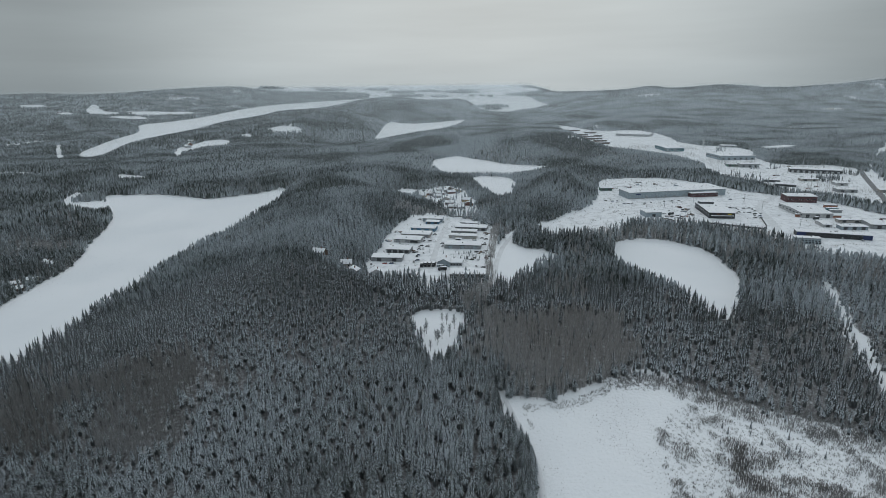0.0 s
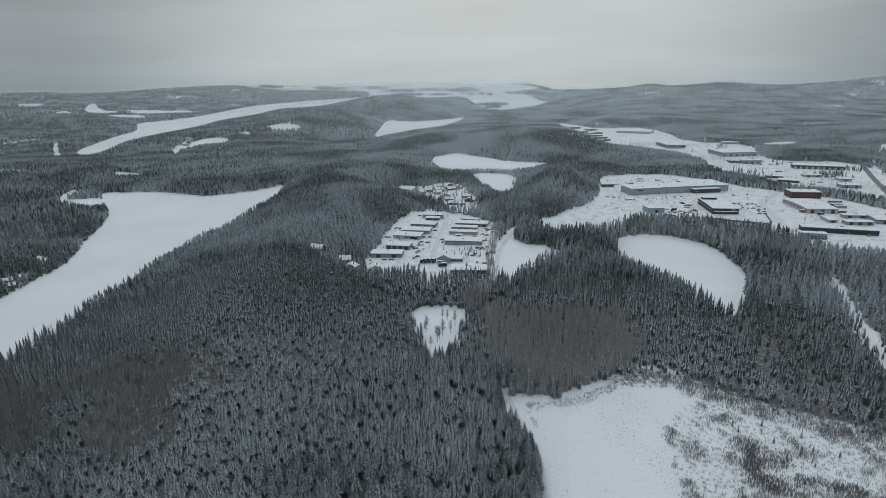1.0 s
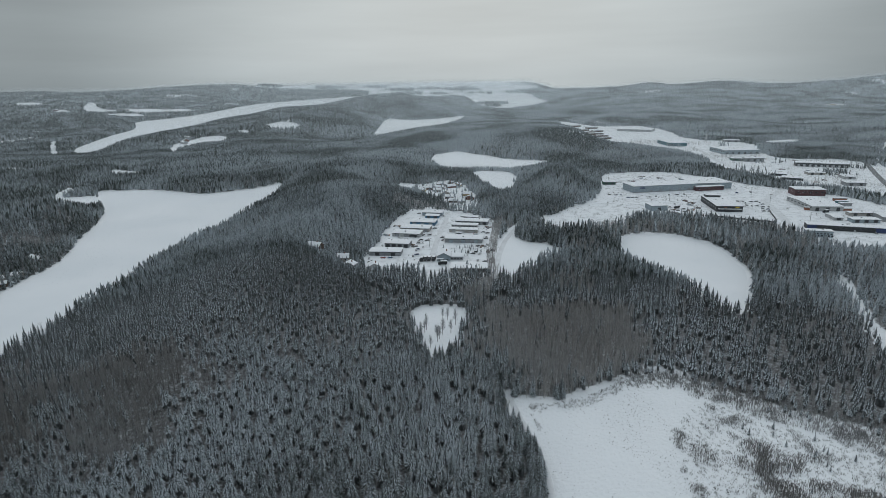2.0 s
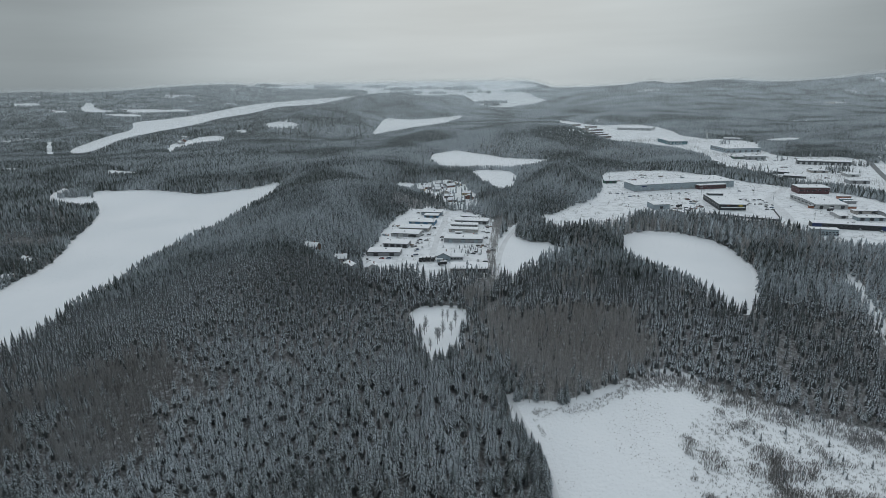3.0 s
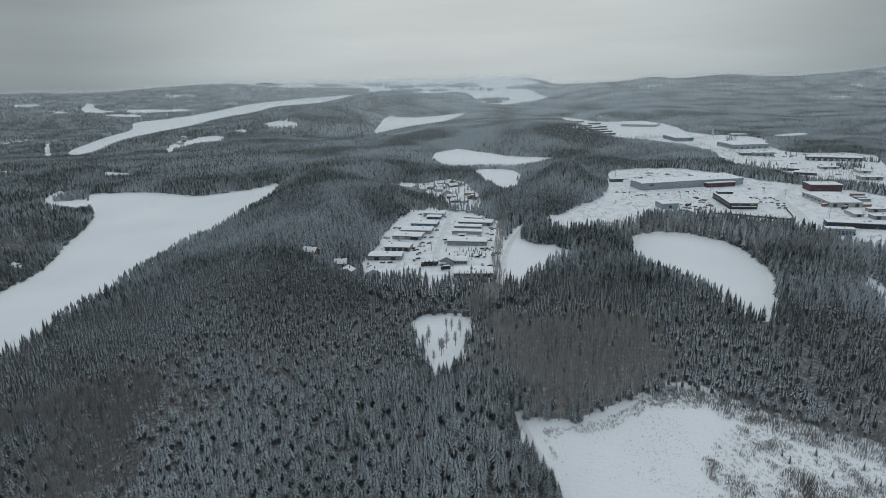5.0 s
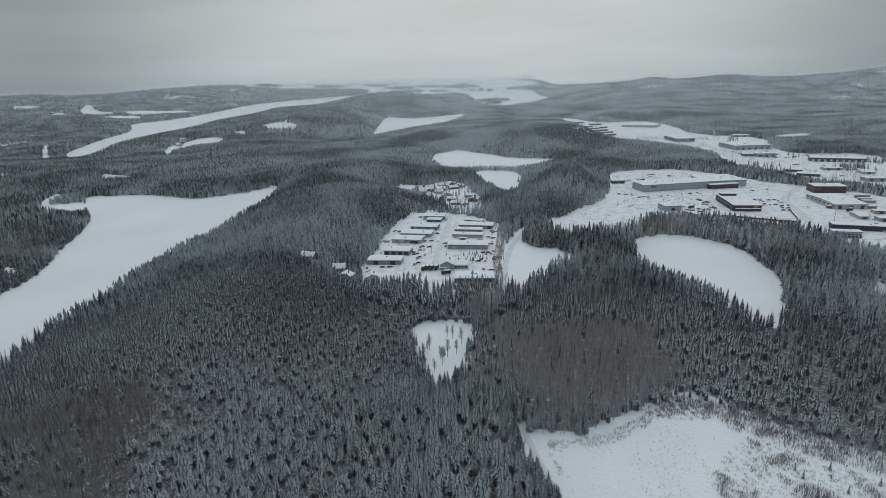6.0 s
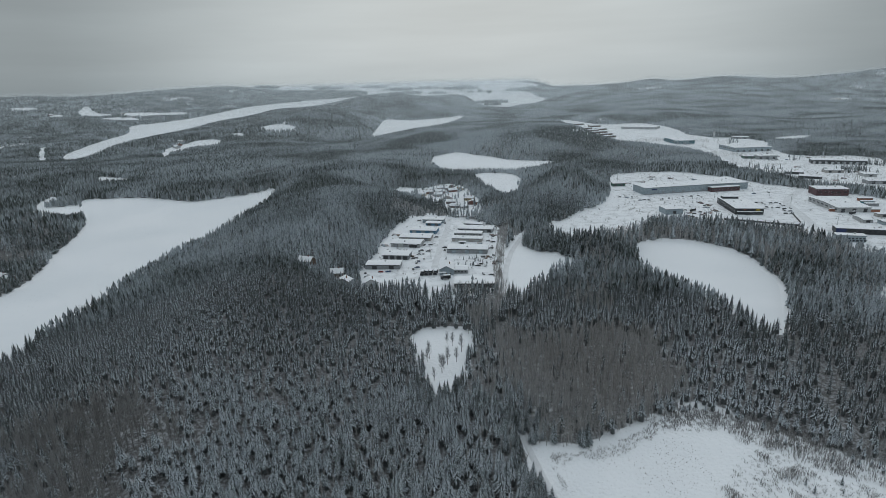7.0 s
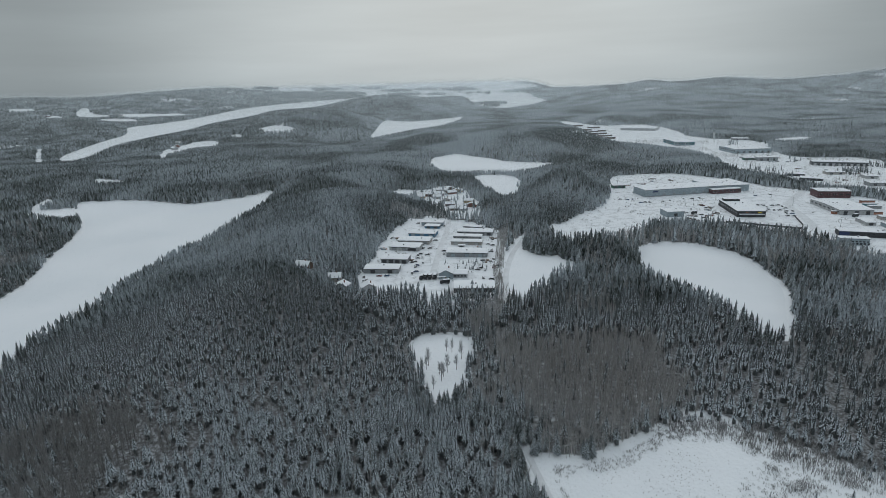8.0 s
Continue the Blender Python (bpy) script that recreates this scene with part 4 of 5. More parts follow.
hall("green_shed", 232.6, 834.4, 1.3, 17.2, 9, 3.8, M_GREEN, "small green shed under snow", 2, 0, 0.2, vents=0)
dark_store = hall("dark_store", 312.5, 652.4, -8, 28.5, 62, 6.6, M_CHARCOAL, "charcoal box store with flat snowy roof", 0, 0, 0.008, side=9, vents=2)
part("sign", boxed((20.5, 24.5, -0.3, -0.02, 4.7, 6.0)), M_YELLOW, dark_store, "yellow sign panel")
part("sign", boxed((8.5, 11.0, -0.3, -0.02, 4.9, 5.8)), M_ORANGE, dark_store, "red-orange sign panel")
part("shop_window", boxed((2, 14, -0.12, 0.05, 0.3, 3.2)), M_GLASS, dark_store)
part("shop_window", boxed((17.5, 26.5, -0.12, 0.05, 0.3, 3.2)), M_GLASS, dark_store)
part("canopy", boxed((1.5, 27, -2.4, -0.05, 3.5, 3.9), bevel=0.08), M_SNOW, dark_store, "snow-covered canopy")
part("plant_room", boxed((2, 19, 50, 58, 6.4, 9.6), bevel=0.1), M_CHARCOAL, dark_store)
part("plant_room_snow", boxed((1.9, 19.1, 49.9, 58.1, 9.62, 10.0), bevel=0.12), M_SNOW, dark_store)
hall("red_hall", 453.3, 738.9, -9, 36, 22, 8.0, M_RED, "tall dark red hall with flat snowy roof", 0, 5, 0.02, vents=2)
hall("white_roofed_hall", 420.5, 649.9, -5, 34, 60, 5.0, M_PALE, "deep pale hall with a broad snowy roof", 3, 0, 0.03, side=7, vents=3)
hall("container", 452, 648, -6, 12, 3, 2.9, M_ORANGE, "orange steel container with snow on top", 1, 0, 0.01, M_ORANGE, vents=0, group="steel containers")
hall("container", 416, 655, -6, 9, 3, 2.9, M_ORANGE, "orange steel container with snow on top", 1, 0, 0.01, M_ORANGE, vents=0, group="steel containers")
hall("container", 480.9, 704.1, -7, 15, 4, 3.0, M_ORANGE, "orange steel container with snow on top", 1, 0, 0.01, M_ORANGE, vents=0, group="steel containers")
hall("container", 472.4, 686.5, -7, 13, 4, 3.2, M_TEAL, "teal steel container with snow on top", 1, 0, 0.01, M_TEAL, vents=0, group="steel containers")
hall("container", 470.0, 676.0, -7, 13, 4, 3.0, M_GREY, "grey steel container with snow on top", 1, 0, 0.01, M_GREY, vents=0, group="steel containers")
navy = hall("showroom", 366.0, 569.0, -18, 67, 12, 4.8, M_CHARCOAL, "long dark car showroom with navy ends", 0, 16, 0.015, vents=3)
for a in (0, 59):
    part("sign", boxed((a - 0.1, a + 8.2, -0.3, -0.02, 0.2, 4.9)), M_NAVY, navy, "navy blue end panel")
office = hall("office_block", 347.5, 540.5, -14, 23, 8, 6.0, M_STEEL, "two-storey grey office block with flat snowy roof", 0, 8, 0.015, vents=1)
for i in range(8):
    part("window", boxed((i * 3 + 0.6, i * 3 + 2.5, -0.09, 0.05, 0.9, 2.3)), M_GLASS, office)
hall("grey_shed", 416.0, 604.0, -8, 9, 20, 2.8, M_PALE, "low pale shed with snowy roof", 1, 0, 0.06, vents=0)
hall("works_store", 428.0, 592.8, -6, 27, 10, 3.4, M_STEEL, "blue-grey store beside the yard, roof under snow", 3, 3, 0.04)
hall("works_store", 462.0, 596.4, -14, 34, 24, 4.6, M_GREY, "grey corner store with a wide snowy roof", 2, 4, 0.04)
hall("works_store", 446.0, 625.0, -8, 26, 8, 3.0, M_BEIGE, "beige store with a snowy roof and pipes", 2, 3, 0.05)

# farther works beyond the wood
FAR_GROUP = "works beyond the wood"
hall("far_hall", 506.6, 1313.4, 0, 41, 72, 7, M_TEAL, "teal hall with a deep snowy roof", 0, 8, 0.02, side=8, group=FAR_GROUP, vents=3)
hall("far_hall", 508.0, 1716.0, -30, 95, 60, 6.0, M_PALE, "pale long hall with a snowy roof", 6, 0, 0.02, door_mat=M_GREY, group=FAR_GROUP)
hall("far_hall", 558.6, 1157.8, 2, 71, 62, 8.0, M_STEEL, "large grey hall with a wide snowy roof", 6, 0, 0.012, side=8, group=FAR_GROUP, vents=4)
hall("far_hall", 548.4, 1055.0, -3, 33, 16, 6.0, M_GREY, "grey filling-station building with snowy roof", 3, 0, 0.02, group=FAR_GROUP)
hall("far_hall", 530.6, 1068.3, -10, 19, 14, 4.2, M_GREEN, "green low kiosk building with snowy roof", 2, 0, 0.02, group=FAR_GROUP)
hall("far_hall", 602.8, 992.0, -22, 76, 22, 6.0, M_CHARCOAL, "long dark hall with pale doors", 9, 0, 0.02, M_PALE, group=FAR_GROUP, vents=2)
hall("far_hall", 509.5, 900.0, -30, 22, 18, 3.2, M_CHARCOAL, "low dark shed by the road, roof under snow", 2, 0, 0.03, group=FAR_GROUP)
hall("far_hall", 505.0, 862.0, -32, 28, 18, 3.2, M_CHARCOAL, "low dark shed beside a bend in the road", 2, 0, 0.03, group=FAR_GROUP)
hall("far_hall", 568.5, 900.9, -9, 25, 14, 3.4, M_BEIGE, "beige low hall with a snowy roof", 2, 3, 0.05, group=FAR_GROUP)
hall("far_hall", 562.3, 803.4, -8, 26, 15, 4.2, M_GREY, "grey low hall near the wood", 2, 2, 0.05, group=FAR_GROUP)
hall("far_hall", 596.6, 858.8, -9, 16, 18, 3.4, M_PALE, "pale low hall with a snowy roof", 1, 2, 0.05, group=FAR_GROUP)
hall("far_hall", 620.0, 800.0, -18, 22, 14, 3.6, M_BEIGE, "beige low hall with a snowy roof", 2, 2, 0.05, group=FAR_GROUP)
hall("far_hall", 655.0, 785.0, -18, 20, 14, 3.6, M_GREY, "grey low hall near the wood", 2, 2, 0.05, group=FAR_GROUP)
hall("far_hall", 666.6, 1386.5, -14, 33, 24, 4.0, M_GREY, "grey low hall near the wood", 2, 2, 0.05, group=FAR_GROUP)
hall("far_hall", 463.5, 1019.4, -10, 15, 18, 3.8, M_CHARCOAL, "low dark shed by the road, roof under snow", 1, 0, 0.03, group=FAR_GROUP)
for hx, hy, hl in ((401.9, 1881, 41), (396.7, 1728, 34), (398.7, 1660, 33), (399.0, 1605, 42), (404, 1545, 33), (396.2, 1485, 32), (440, 1800, 34), (432, 1690, 30)):
    hall("row_house", hx, hy, 8, hl, 13, 4.2, M_WOOD, "brown terraced row house with a snowy roof", 0, 7, 0.12, group="row houses on the slope", vents=0)

# village in its clearing, lone houses, cabins on the shore, farms far off
walls = (M_WOOD, M_OCHRE, M_BRICK, M_PALE, M_BEIGE, M_RED)
names = ("brown timber", "ochre timber", "red-brown brick", "pale timber", "beige timber", "dark red timber")
for i, (hx, hy) in enumerate(((9, 856), (20, 840), (11, 827), (1, 843), (-10, 848), (-6, 816), (-17, 831), (-29, 803), (-21, 815), (-8, 796), (3, 777), (8, 750), (13, 725), (32, 766), (35, 741), (22, 721))):
    r = random.Random(i)
    house(hx, hy, r.uniform(-25, 25), r.uniform(9, 13), r.uniform(7, 9), r.uniform(2.6, 3.4), walls[i % 6], names[i % 6] + " house with snow-covered gable roof", r.choice("xy"), r.uniform(1.6, 2.3))
for i, (hx, hy) in enumerate(LONE_HOUSES):
    house(hx, hy, -20 + 12 * i, 11, 8, 3.0, walls[(0, 3, 4, 3)[i]], names[(0, 3, 4, 3)[i]] + " house among snowy spruces", "xy"[i % 2], 2.6, "lone houses in the wood")
for i, (hx, hy) in enumerate(CABINS):
    house(hx, hy, 20 * i - 30, 7.5, 5.5, 2.3, walls[(i * 2) % 6], "small timber cabin on the lake shore, snowy roof", "x", 1.4, "cabins on the shore")
for i, (hx, hy) in enumerate(((-1716, 3235), (-1452, 3130), (-1350, 3634), (-1316, 3637), (-1137, 3798), (-2071, 3186), (-1305, 1898), (1899, 2897), (-676, 1546), (-662, 1500), (-690, 1590))):
    house(hx, hy, 15 * i, 20, 11, 4.5, walls[i % 6], names[i % 6] + " farmhouse in the far distance, snowy roof", "x", 3.0, "far farmhouses")

# ---- roads ----
def strip(name, pts, width, label, lift=0.08, mat=None):
    """A road of packed snow that follows the ground."""
    p = np.array(pts, float)
    for _ in range(3):
        q = np.stack((0.75 * p[:-1] + 0.25 * p[1:], 0.25 * p[:-1] + 0.75 * p[1:]), 1).reshape(-1, 2)
        p = np.r_[p[:1], q, p[-1:]]
    way = np.gradient(p, axis=0)
    way /= np.linalg.norm(way, axis=1)[:, None] + 1e-9
    side = np.stack((-way[:, 1], way[:, 0]), -1)
    cols = [p + side * width * k for k in (-0.5, -0.42, 0.0, 0.42, 0.5)]
    lifts = (-0.15, lift, lift + 0.02, lift, -0.15)
    mid = land(p[:, 0], p[:, 1])[0]
    verts = np.concatenate([np.c_[c, np.maximum(mid, land(c[:, 0], c[:, 1])[0]) + h] for c, h in zip(cols, lifts)])
    n = len(p)
    faces = [(k * n + i + 1, k * n + i, (k + 1) * n + i, (k + 1) * n + i + 1) for k in range(4) for i in range(n - 1)]
    return tagged(new(name, mesh_of(name, verts, np.array(faces)[:, ::-1], [mat or M_ROAD], smooth=True)), label, "road", kind="structure")


strip("road", [(-12, 470), (-8, 520), (-4, 570), (3, 628), (5, 667)], 6, "packed snow lane between the works halls")
strip("road", [(28, 282), (33, 242), (38.5, 214), (40, 191), (37, 160), (34, 120)], 3.2, "snowy track along the wood's edge")
strip("road", [(42, 420), (45, 470), (50, 500), (60, 545), (78, 594), (83, 625), (100, 660), (150, 690)], 5, "snowy field road beside the bare hedge")
strip("road", [(322, 490), (337, 535), (356, 583), (378, 638), (395, 704), (422, 737), (477, 800), (496, 850), (489, 903), (489, 956), (506, 1090), (553, 1261), (520, 1400), (488, 1507)], 10, "packed snow road through the retail park")
strip("road", [(560, 700), (600, 765), (673, 900), (743, 1019), (800, 1127), (900, 1250), (1030, 1360)], 9, "wide cleared road curving past the wood", mat=M_ASPHALT)
strip("road", [(640, 690), (690, 800), (745, 930), (800, 1050), (950, 1120)], 7, "cleared slip road beside the main road", mat=M_ASPHALT)
strip("road", [(-60, 1070), (16, 1036), (76, 1005), (145, 985), (230, 1000)], 6, "snowy road between the meadows")
strip("road", [(-900, 1330), (-960, 1470), (-1080, 1720), (-1150, 1990), (-1330, 2300), (-1500, 2900), (-1800, 3200), (-2130, 3600)], 14, "far snowy road along the frozen river lake")


# ---- cars and lorries ----
def car_at(x, y, turn, mat, label, big=False):
    """A parked car, or a lorry: body, glazing, snow on top, four wheels with rims."""
    root = new("lorry" if big else "car")
    root.matrix_world = pose(x, y, height(x, y), 0, 0, turn)
    tagged(root, label, "lorry" if big else "car", "parked lorries" if big else "parked cars")
    k, w = (7.6, 1.2) if big else (4.4, 0.88)
    if big:
        part("cargo_box", boxed((-k / 2 + 2.1, k / 2, -w, w, 0.9, 3.3), bevel=0.06), mat, root)
        part("cab", boxed((-k / 2, -k / 2 + 2.0, -w, w, 0.6, 2.6), bevel=0.15), M_DOOR, root)
        part("windscreen", boxed((-k / 2 - 0.03, -k / 2 + 0.4, -w + 0.15, w - 0.15, 1.6, 2.4), bevel=0.04), M_GLASS, root)
        part("snow_cap", boxed((-k / 2 + 2.1, k / 2, -w, w, 3.3, 3.55), bevel=0.1), M_SNOW, root)
    else:
        part("body", boxed((-k / 2, k / 2, -w, w, 0.35, 0.95), bevel=0.14), mat, root)
        part("cabin", boxed((-k * 0.22, k * 0.34, -w * 0.86, w * 0.86, 0.93, 1.42), bevel=0.14), M_GLASS, root)
        part("snow_cap", boxed((-k * 0.18, k * 0.30, -w * 0.80, w * 0.80, 1.40, 1.56), bevel=0.07), M_SNOW, root)
        part("bonnet_snow", boxed((-k * 0.47, -k * 0.25, -w * 0.8, w * 0.8, 0.93, 1.03), bevel=0.04), M_SNOW, root)
    for sx in (-k * 0.32, k * 0.32):
        for sy in (-w, w):
            bm = bmesh.new()
            rad = 0.48 if big else 0.33
            bmesh.ops.create_cone(bm, cap_ends=True, segments=12, radius1=rad, radius2=rad, depth=0.22, matrix=pose(sx, sy * 0.9, rad, 90))
            wheel = part("wheel", bm, M_RUBBER, root)
            bm = bmesh.new()
            bmesh.ops.create_cone(bm, cap_ends=True, segments=10, radius1=rad * 0.6, radius2=rad * 0.55, depth=0.24, matrix=pose(sx, sy * 0.9, rad, 90))
            part("rim", bm, M_METAL, wheel)
    return root


CAR_PAINTS = [(plain("car_paint_" + n, c, 0.3), n) for n, c in (("black", (0.015, 0.016, 0.018)), ("grey", (0.12, 0.125, 0.13)), ("white", (0.6, 0.61, 0.62)), ("red", (0.28, 0.03, 0.03)), ("blue", (0.03, 0.08, 0.2)))]
kinds = [car_at(0, 0, 0, m, n + " parked car with snow on its roof") for m, n in CAR_PAINTS]
lorry = car_at(-19, 478, 80, M_CHARCOAL, "dark lorry parked in the snow beside others", True)
for lx, ly, lt in ((-15.7, 479, 80), (-12.4, 479, 80), (-8.6, 479, 78), (-1, 466, 10), (-30, 556, -12), (275, 672, 30), (430, 640, 20)):
    copy_thing(lorry, pose(lx, ly, height(lx, ly), 0, 0, lt))
LOTS = (((-65, 485), (-62, 478), (-64, 475), (-53, 487), (-47, 487), (-24, 512), (-25, 508), (-24, 496), (-24, 542), (-22, 545), (-16, 542), (-24, 533), (-20, 534), (-20, 563), (-14, 563), (-21, 574)),
        ((-19, 518), (-53, 549), (-1, 544), (-1, 553), (42, 552), (41, 547), (40, 571), (44, 567), (26, 497), (32, 496), (28, 501), (41, 524), (29, 476), (35, 473), (-27, 492), (-9, 589), (0, 645), (-28, 660)),
        ((220, 760), (228, 756), (235, 758), (238, 737), (244, 739), (249, 738), (267, 741), (276, 744), (296, 752), (307, 753), (317, 755), (281, 694), (281, 667), (269, 678), (238, 641), (246, 641), (258, 640)),
        ((354, 706), (363, 707), (369, 704), (368, 696), (378, 703), (385, 704), (386, 697), (363, 683), (367, 679), (373, 679), (377, 673), (372, 664), (366, 651), (372, 650), (384, 687), (357, 676), (409, 764)),
        ((389, 761), (384, 673), (376, 660), (392, 563), (363, 532), (360, 527), (374, 567), (380, 563), (405, 556), (420, 548), (560, 1040), (575, 1042), (590, 1040), (610, 1046), (540, 1100), (600, 1120), (640, 1130)))
r = random.Random(3)
count = 0
for lot in LOTS:
    for cx, cy in lot:
        pick = kinds[r.choice((0, 0, 0, 1, 1, 1, 2, 2, 4))]
        m = pose(cx, cy, height(cx, cy), 0, 0, r.choice((75, 85, -10, 5, 95)) + r.uniform(-6, 6))
        if count < len(kinds):
            kinds[count].matrix_world = m
        else:
            copy_thing(pick, m)
        count += 1


# ---- poles, tower, fence ----
def pole(name, x, y, tall, label, lamp=True):
    root = tagged(new(name), label, "lamp post" if lamp else "mast", "yard lamps" if lamp else "")
    root.matrix_world = pose(x, y, height(x, y))
    bm = bmesh.new()
    bmesh.ops.create_cone(bm, cap_ends=True, segments=8, radius1=0.22, radius2=0.12, depth=tall + 0.4, matrix=Matrix.Translation((0, 0, tall / 2 - 0.2)))
    part("mast", bm, M_METAL, root)
    if lamp:
        part("arm", boxed((-1.2, 1.2, -0.08, 0.08, tall - 0.1, tall + 0.06)), M_METAL, root)
        for sx in (-1.0, 1.0):
            part("lamp_head", boxed((sx - 0.4, sx + 0.4, -0.25, 0.25, tall + 0.06, tall + 0.3), bevel=0.05), M_FASCIA, root)
    return root


for px, py, ph in ((364, 918, 14), (250, 872, 14), (280, 622, 11), (330, 740, 10), (400, 700, 10), (-10, 600, 8), (-13, 520, 8), (388, 600, 10), (545, 1120, 14), (520, 1010, 10), (400, 745, 10)):
    pole("yard_lamp", px, py, ph, "tall grey steel yard lamp in the snow")
tower = tagged(new("water_tower"), "white slender tower beyond the works", "tower")
tower.matrix_world = pose(636, 1417, height(636, 1417))
bm = bmesh.new()
bmesh.ops.create_cone(bm, cap_ends=True, segments=16, radius1=2.2, radius2=1.9, depth=15, matrix=Matrix.Translation((0, 0, 7)))
part("shaft", bm, M_WHITE, tower)
bm = bmesh.new()
bmesh.ops.create_cone(bm, cap_ends=True, segments=16, radius1=2.6, radius2=2.6, depth=2, matrix=Matrix.Translation((0, 0, 15.5)))
part("head", bm, M_PALE, tower)


def fence_line(pts, tall, label):
    """A dark boarded fence: posts and panels from corner to corner."""
    root = tagged(new("fence"), label, "fence")
    x0, y0 = pts[0]
    root.matrix_world = pose(x0, y0, height(x0, y0))
    for (ax, ay), (bx, by) in zip(pts, pts[1:]):
        d = Vector((bx - ax, by - ay, 0))
        n = max(1, round(d.length / 4))
        for i in range(n):
            a, c = d * (i / n), d.length / n
            m = Matrix.Translation((ax - x0, ay - y0, 0)) @ Matrix.Translation(a) @ Matrix.Rotation(math.atan2(d.y, d.x), 4, "Z")
            bm = boxed((0.08, c - 0.02, -0.03, 0.03, 0.05, tall))
            bmesh.ops.transform(bm, matrix=m, verts=bm.verts)
            part("panel", bm, M_FASCIA, root)
            bm = boxed((-0.08, 0.08, -0.08, 0.08, -0.6, tall + 0.15))
            bmesh.ops.transform(bm, matrix=m, verts=bm.verts)
            part("post", bm, M_FASCIA, root)
    return root


fence_line([(290, 630), (307, 621), (330, 607), (348, 597), (357, 609), (371, 647)], 1.9, "dark boarded fence round the snowy yard")

# ---- trees that stand apart ----
def spruce_thing(seed, tall):
    root = tagged(new("spruce_tree"), "tall dark spruce with snow on its drooping boughs", "tree", "spruces along the wood's edge")
    v, f, q = spruce_full(seed, 17, 10, 0.165 + 0.015 * (seed % 3))
    crown = new("crown", mesh_of("crown", v * tall, f, [M_BOUGH, M_INNER, M_LEAN, M_DUST if seed % 2 else M_LOAD], q))
    crown.parent = root
    bm = bmesh.new()
    bmesh.ops.create_cone(bm, cap_ends=True, segments=7, radius1=0.2, radius2=0.05, depth=tall * 0.9 + 0.4, matrix=Matrix.Translation((0, 0, tall * 0.45 - 0.2)))
    part("trunk", bm, M_BARK, root)
    return root


r = random.Random(11)
TALL = (6.0, 8.0, 10.0, 12.0, 14.0)
protos = [spruce_thing(20 + i, h) for i, h in enumerate(TALL)]
for i, (tx, ty, tz, th) in enumerate(SINGLE[:290]):
    k = min(range(5), key=lambda q: abs(TALL[q] - th))
    m = pose(tx, ty, tz - 0.1, r.uniform(-2, 2), r.uniform(-2, 2), r.uniform(0, 360))
    if protos[k].location.length < 0.01:
        protos[k].matrix_world = m
    else:
        copy_thing(protos[k], m)
for k, tree in enumerate(protos):
    if tree.location.length < 0.01:
        tx, ty, tz, th = SINGLE[9 * k + 4]
        tree.matrix_world = pose(tx - 1.6, ty + 1.2, tz - 0.1, 0, 0, 70 * k)
if len(SINGLE) > 290:
    rest = np.array(SINGLE[290:])
    scattered(FULL, rest[:, 0], rest[:, 1], rest[:, 2] - 0.3, rest[:, 3], np.ones(len(rest)), "spruce_forest", "dark spruces dusted with snow along the field", "forest", M_NEEDLE)


def young_spruces(places, label, group):
    first = None
    for i, (tx, ty, th) in enumerate(places):
        m = pose(tx, ty, height(tx, ty) - 0.05, 0, 0, r.uniform(0, 360)) @ Matrix.Scale(th / 4.0, 4)
        if first is None:
            first = tagged(new("young_spruce"), label, "tree", group)
            v, f, q = spruce_full(41, 8, 8, 0.17)
            crown = new("crown", mesh_of("crown", v * 4.0, f, [M_BOUGH, M_INNER, M_LEAN, M_LOAD], q))
            crown.parent = first
            bm = bmesh.new()
            bmesh.ops.create_cone(bm, cap_ends=True, segments=6, radius1=0.09, radius2=0.03, depth=3.4, matrix=Matrix.Translation((0, 0, 1.5)))
            part("trunk", bm, M_BARK, first)
            first.matrix_world = m
        else:
            c = first.copy()
            scene.collection.objects.link(c)
            c.matrix_world = m
            for o in first.children:
                k = o.copy()
                scene.collection.objects.link(k)
                k.parent = c


sx, sy = spots(9.0, 150, 280)
k = (away(SCRUBLAND, sx, sy, 30) < -3) & (sx > 112)
young_spruces([(a, b, r.uniform(1.8, 4.6)) for a, b in zip(sx[k], sy[k])][:60], "young snowy spruce in the scrub", "young spruces in the scrub")
young_spruces([(222, 726, 3), (228, 727, 3), (277, 736, 3.5), (286, 738, 3.5), (292, 738, 3.5), (303, 740, 3.2), (284, 718, 4), (293, 716, 3), (315, 742, 3), (313, 731, 3)],
              "small spruce planted on the retail park's snowy lawn", "planted spruces")
young_spruces([(r.uniform(-2, 44), 520 - r.uniform(0, 22), r.uniform(1.5, 5.0)) for i in range(46)], "young dark spruce between the works halls", "spruces of the works estate")

# leafless scrub and tussocks in the near field
bx, by = spots(1.5, 120, 300, 49.0)
clump = lattice(bx, by, 15, 21) * 0.5 + lattice(bx, by, 5.5, 22) * 0.5
inner = away(SCRUBLAND, bx, by, 30) + 18 * (lattice(bx, by, 12, 23) - 0.5)
k = (inner < 2) & (rng.uniform(0, 1, bx.shape) < np.where(clump > 0.46, 0.95, 0.52))
SHRUB = [thicket(s, 10, 0.5, 0.026) for s in (11, 12, 13)]
scattered(SHRUB, bx[k], by[k], land(bx[k], by[k])[0] - 0.1, 1.3 + 3.8 * np.clip(clump[k] - 0.36, 0, 0.5) * 2 * rng.uniform(0.4, 1.2, k.sum()), rng.uniform(0.8, 1.3, k.sum()),
          "scrub", "leafless brown birch scrub standing in snow", "shrubs", M_ALDER)
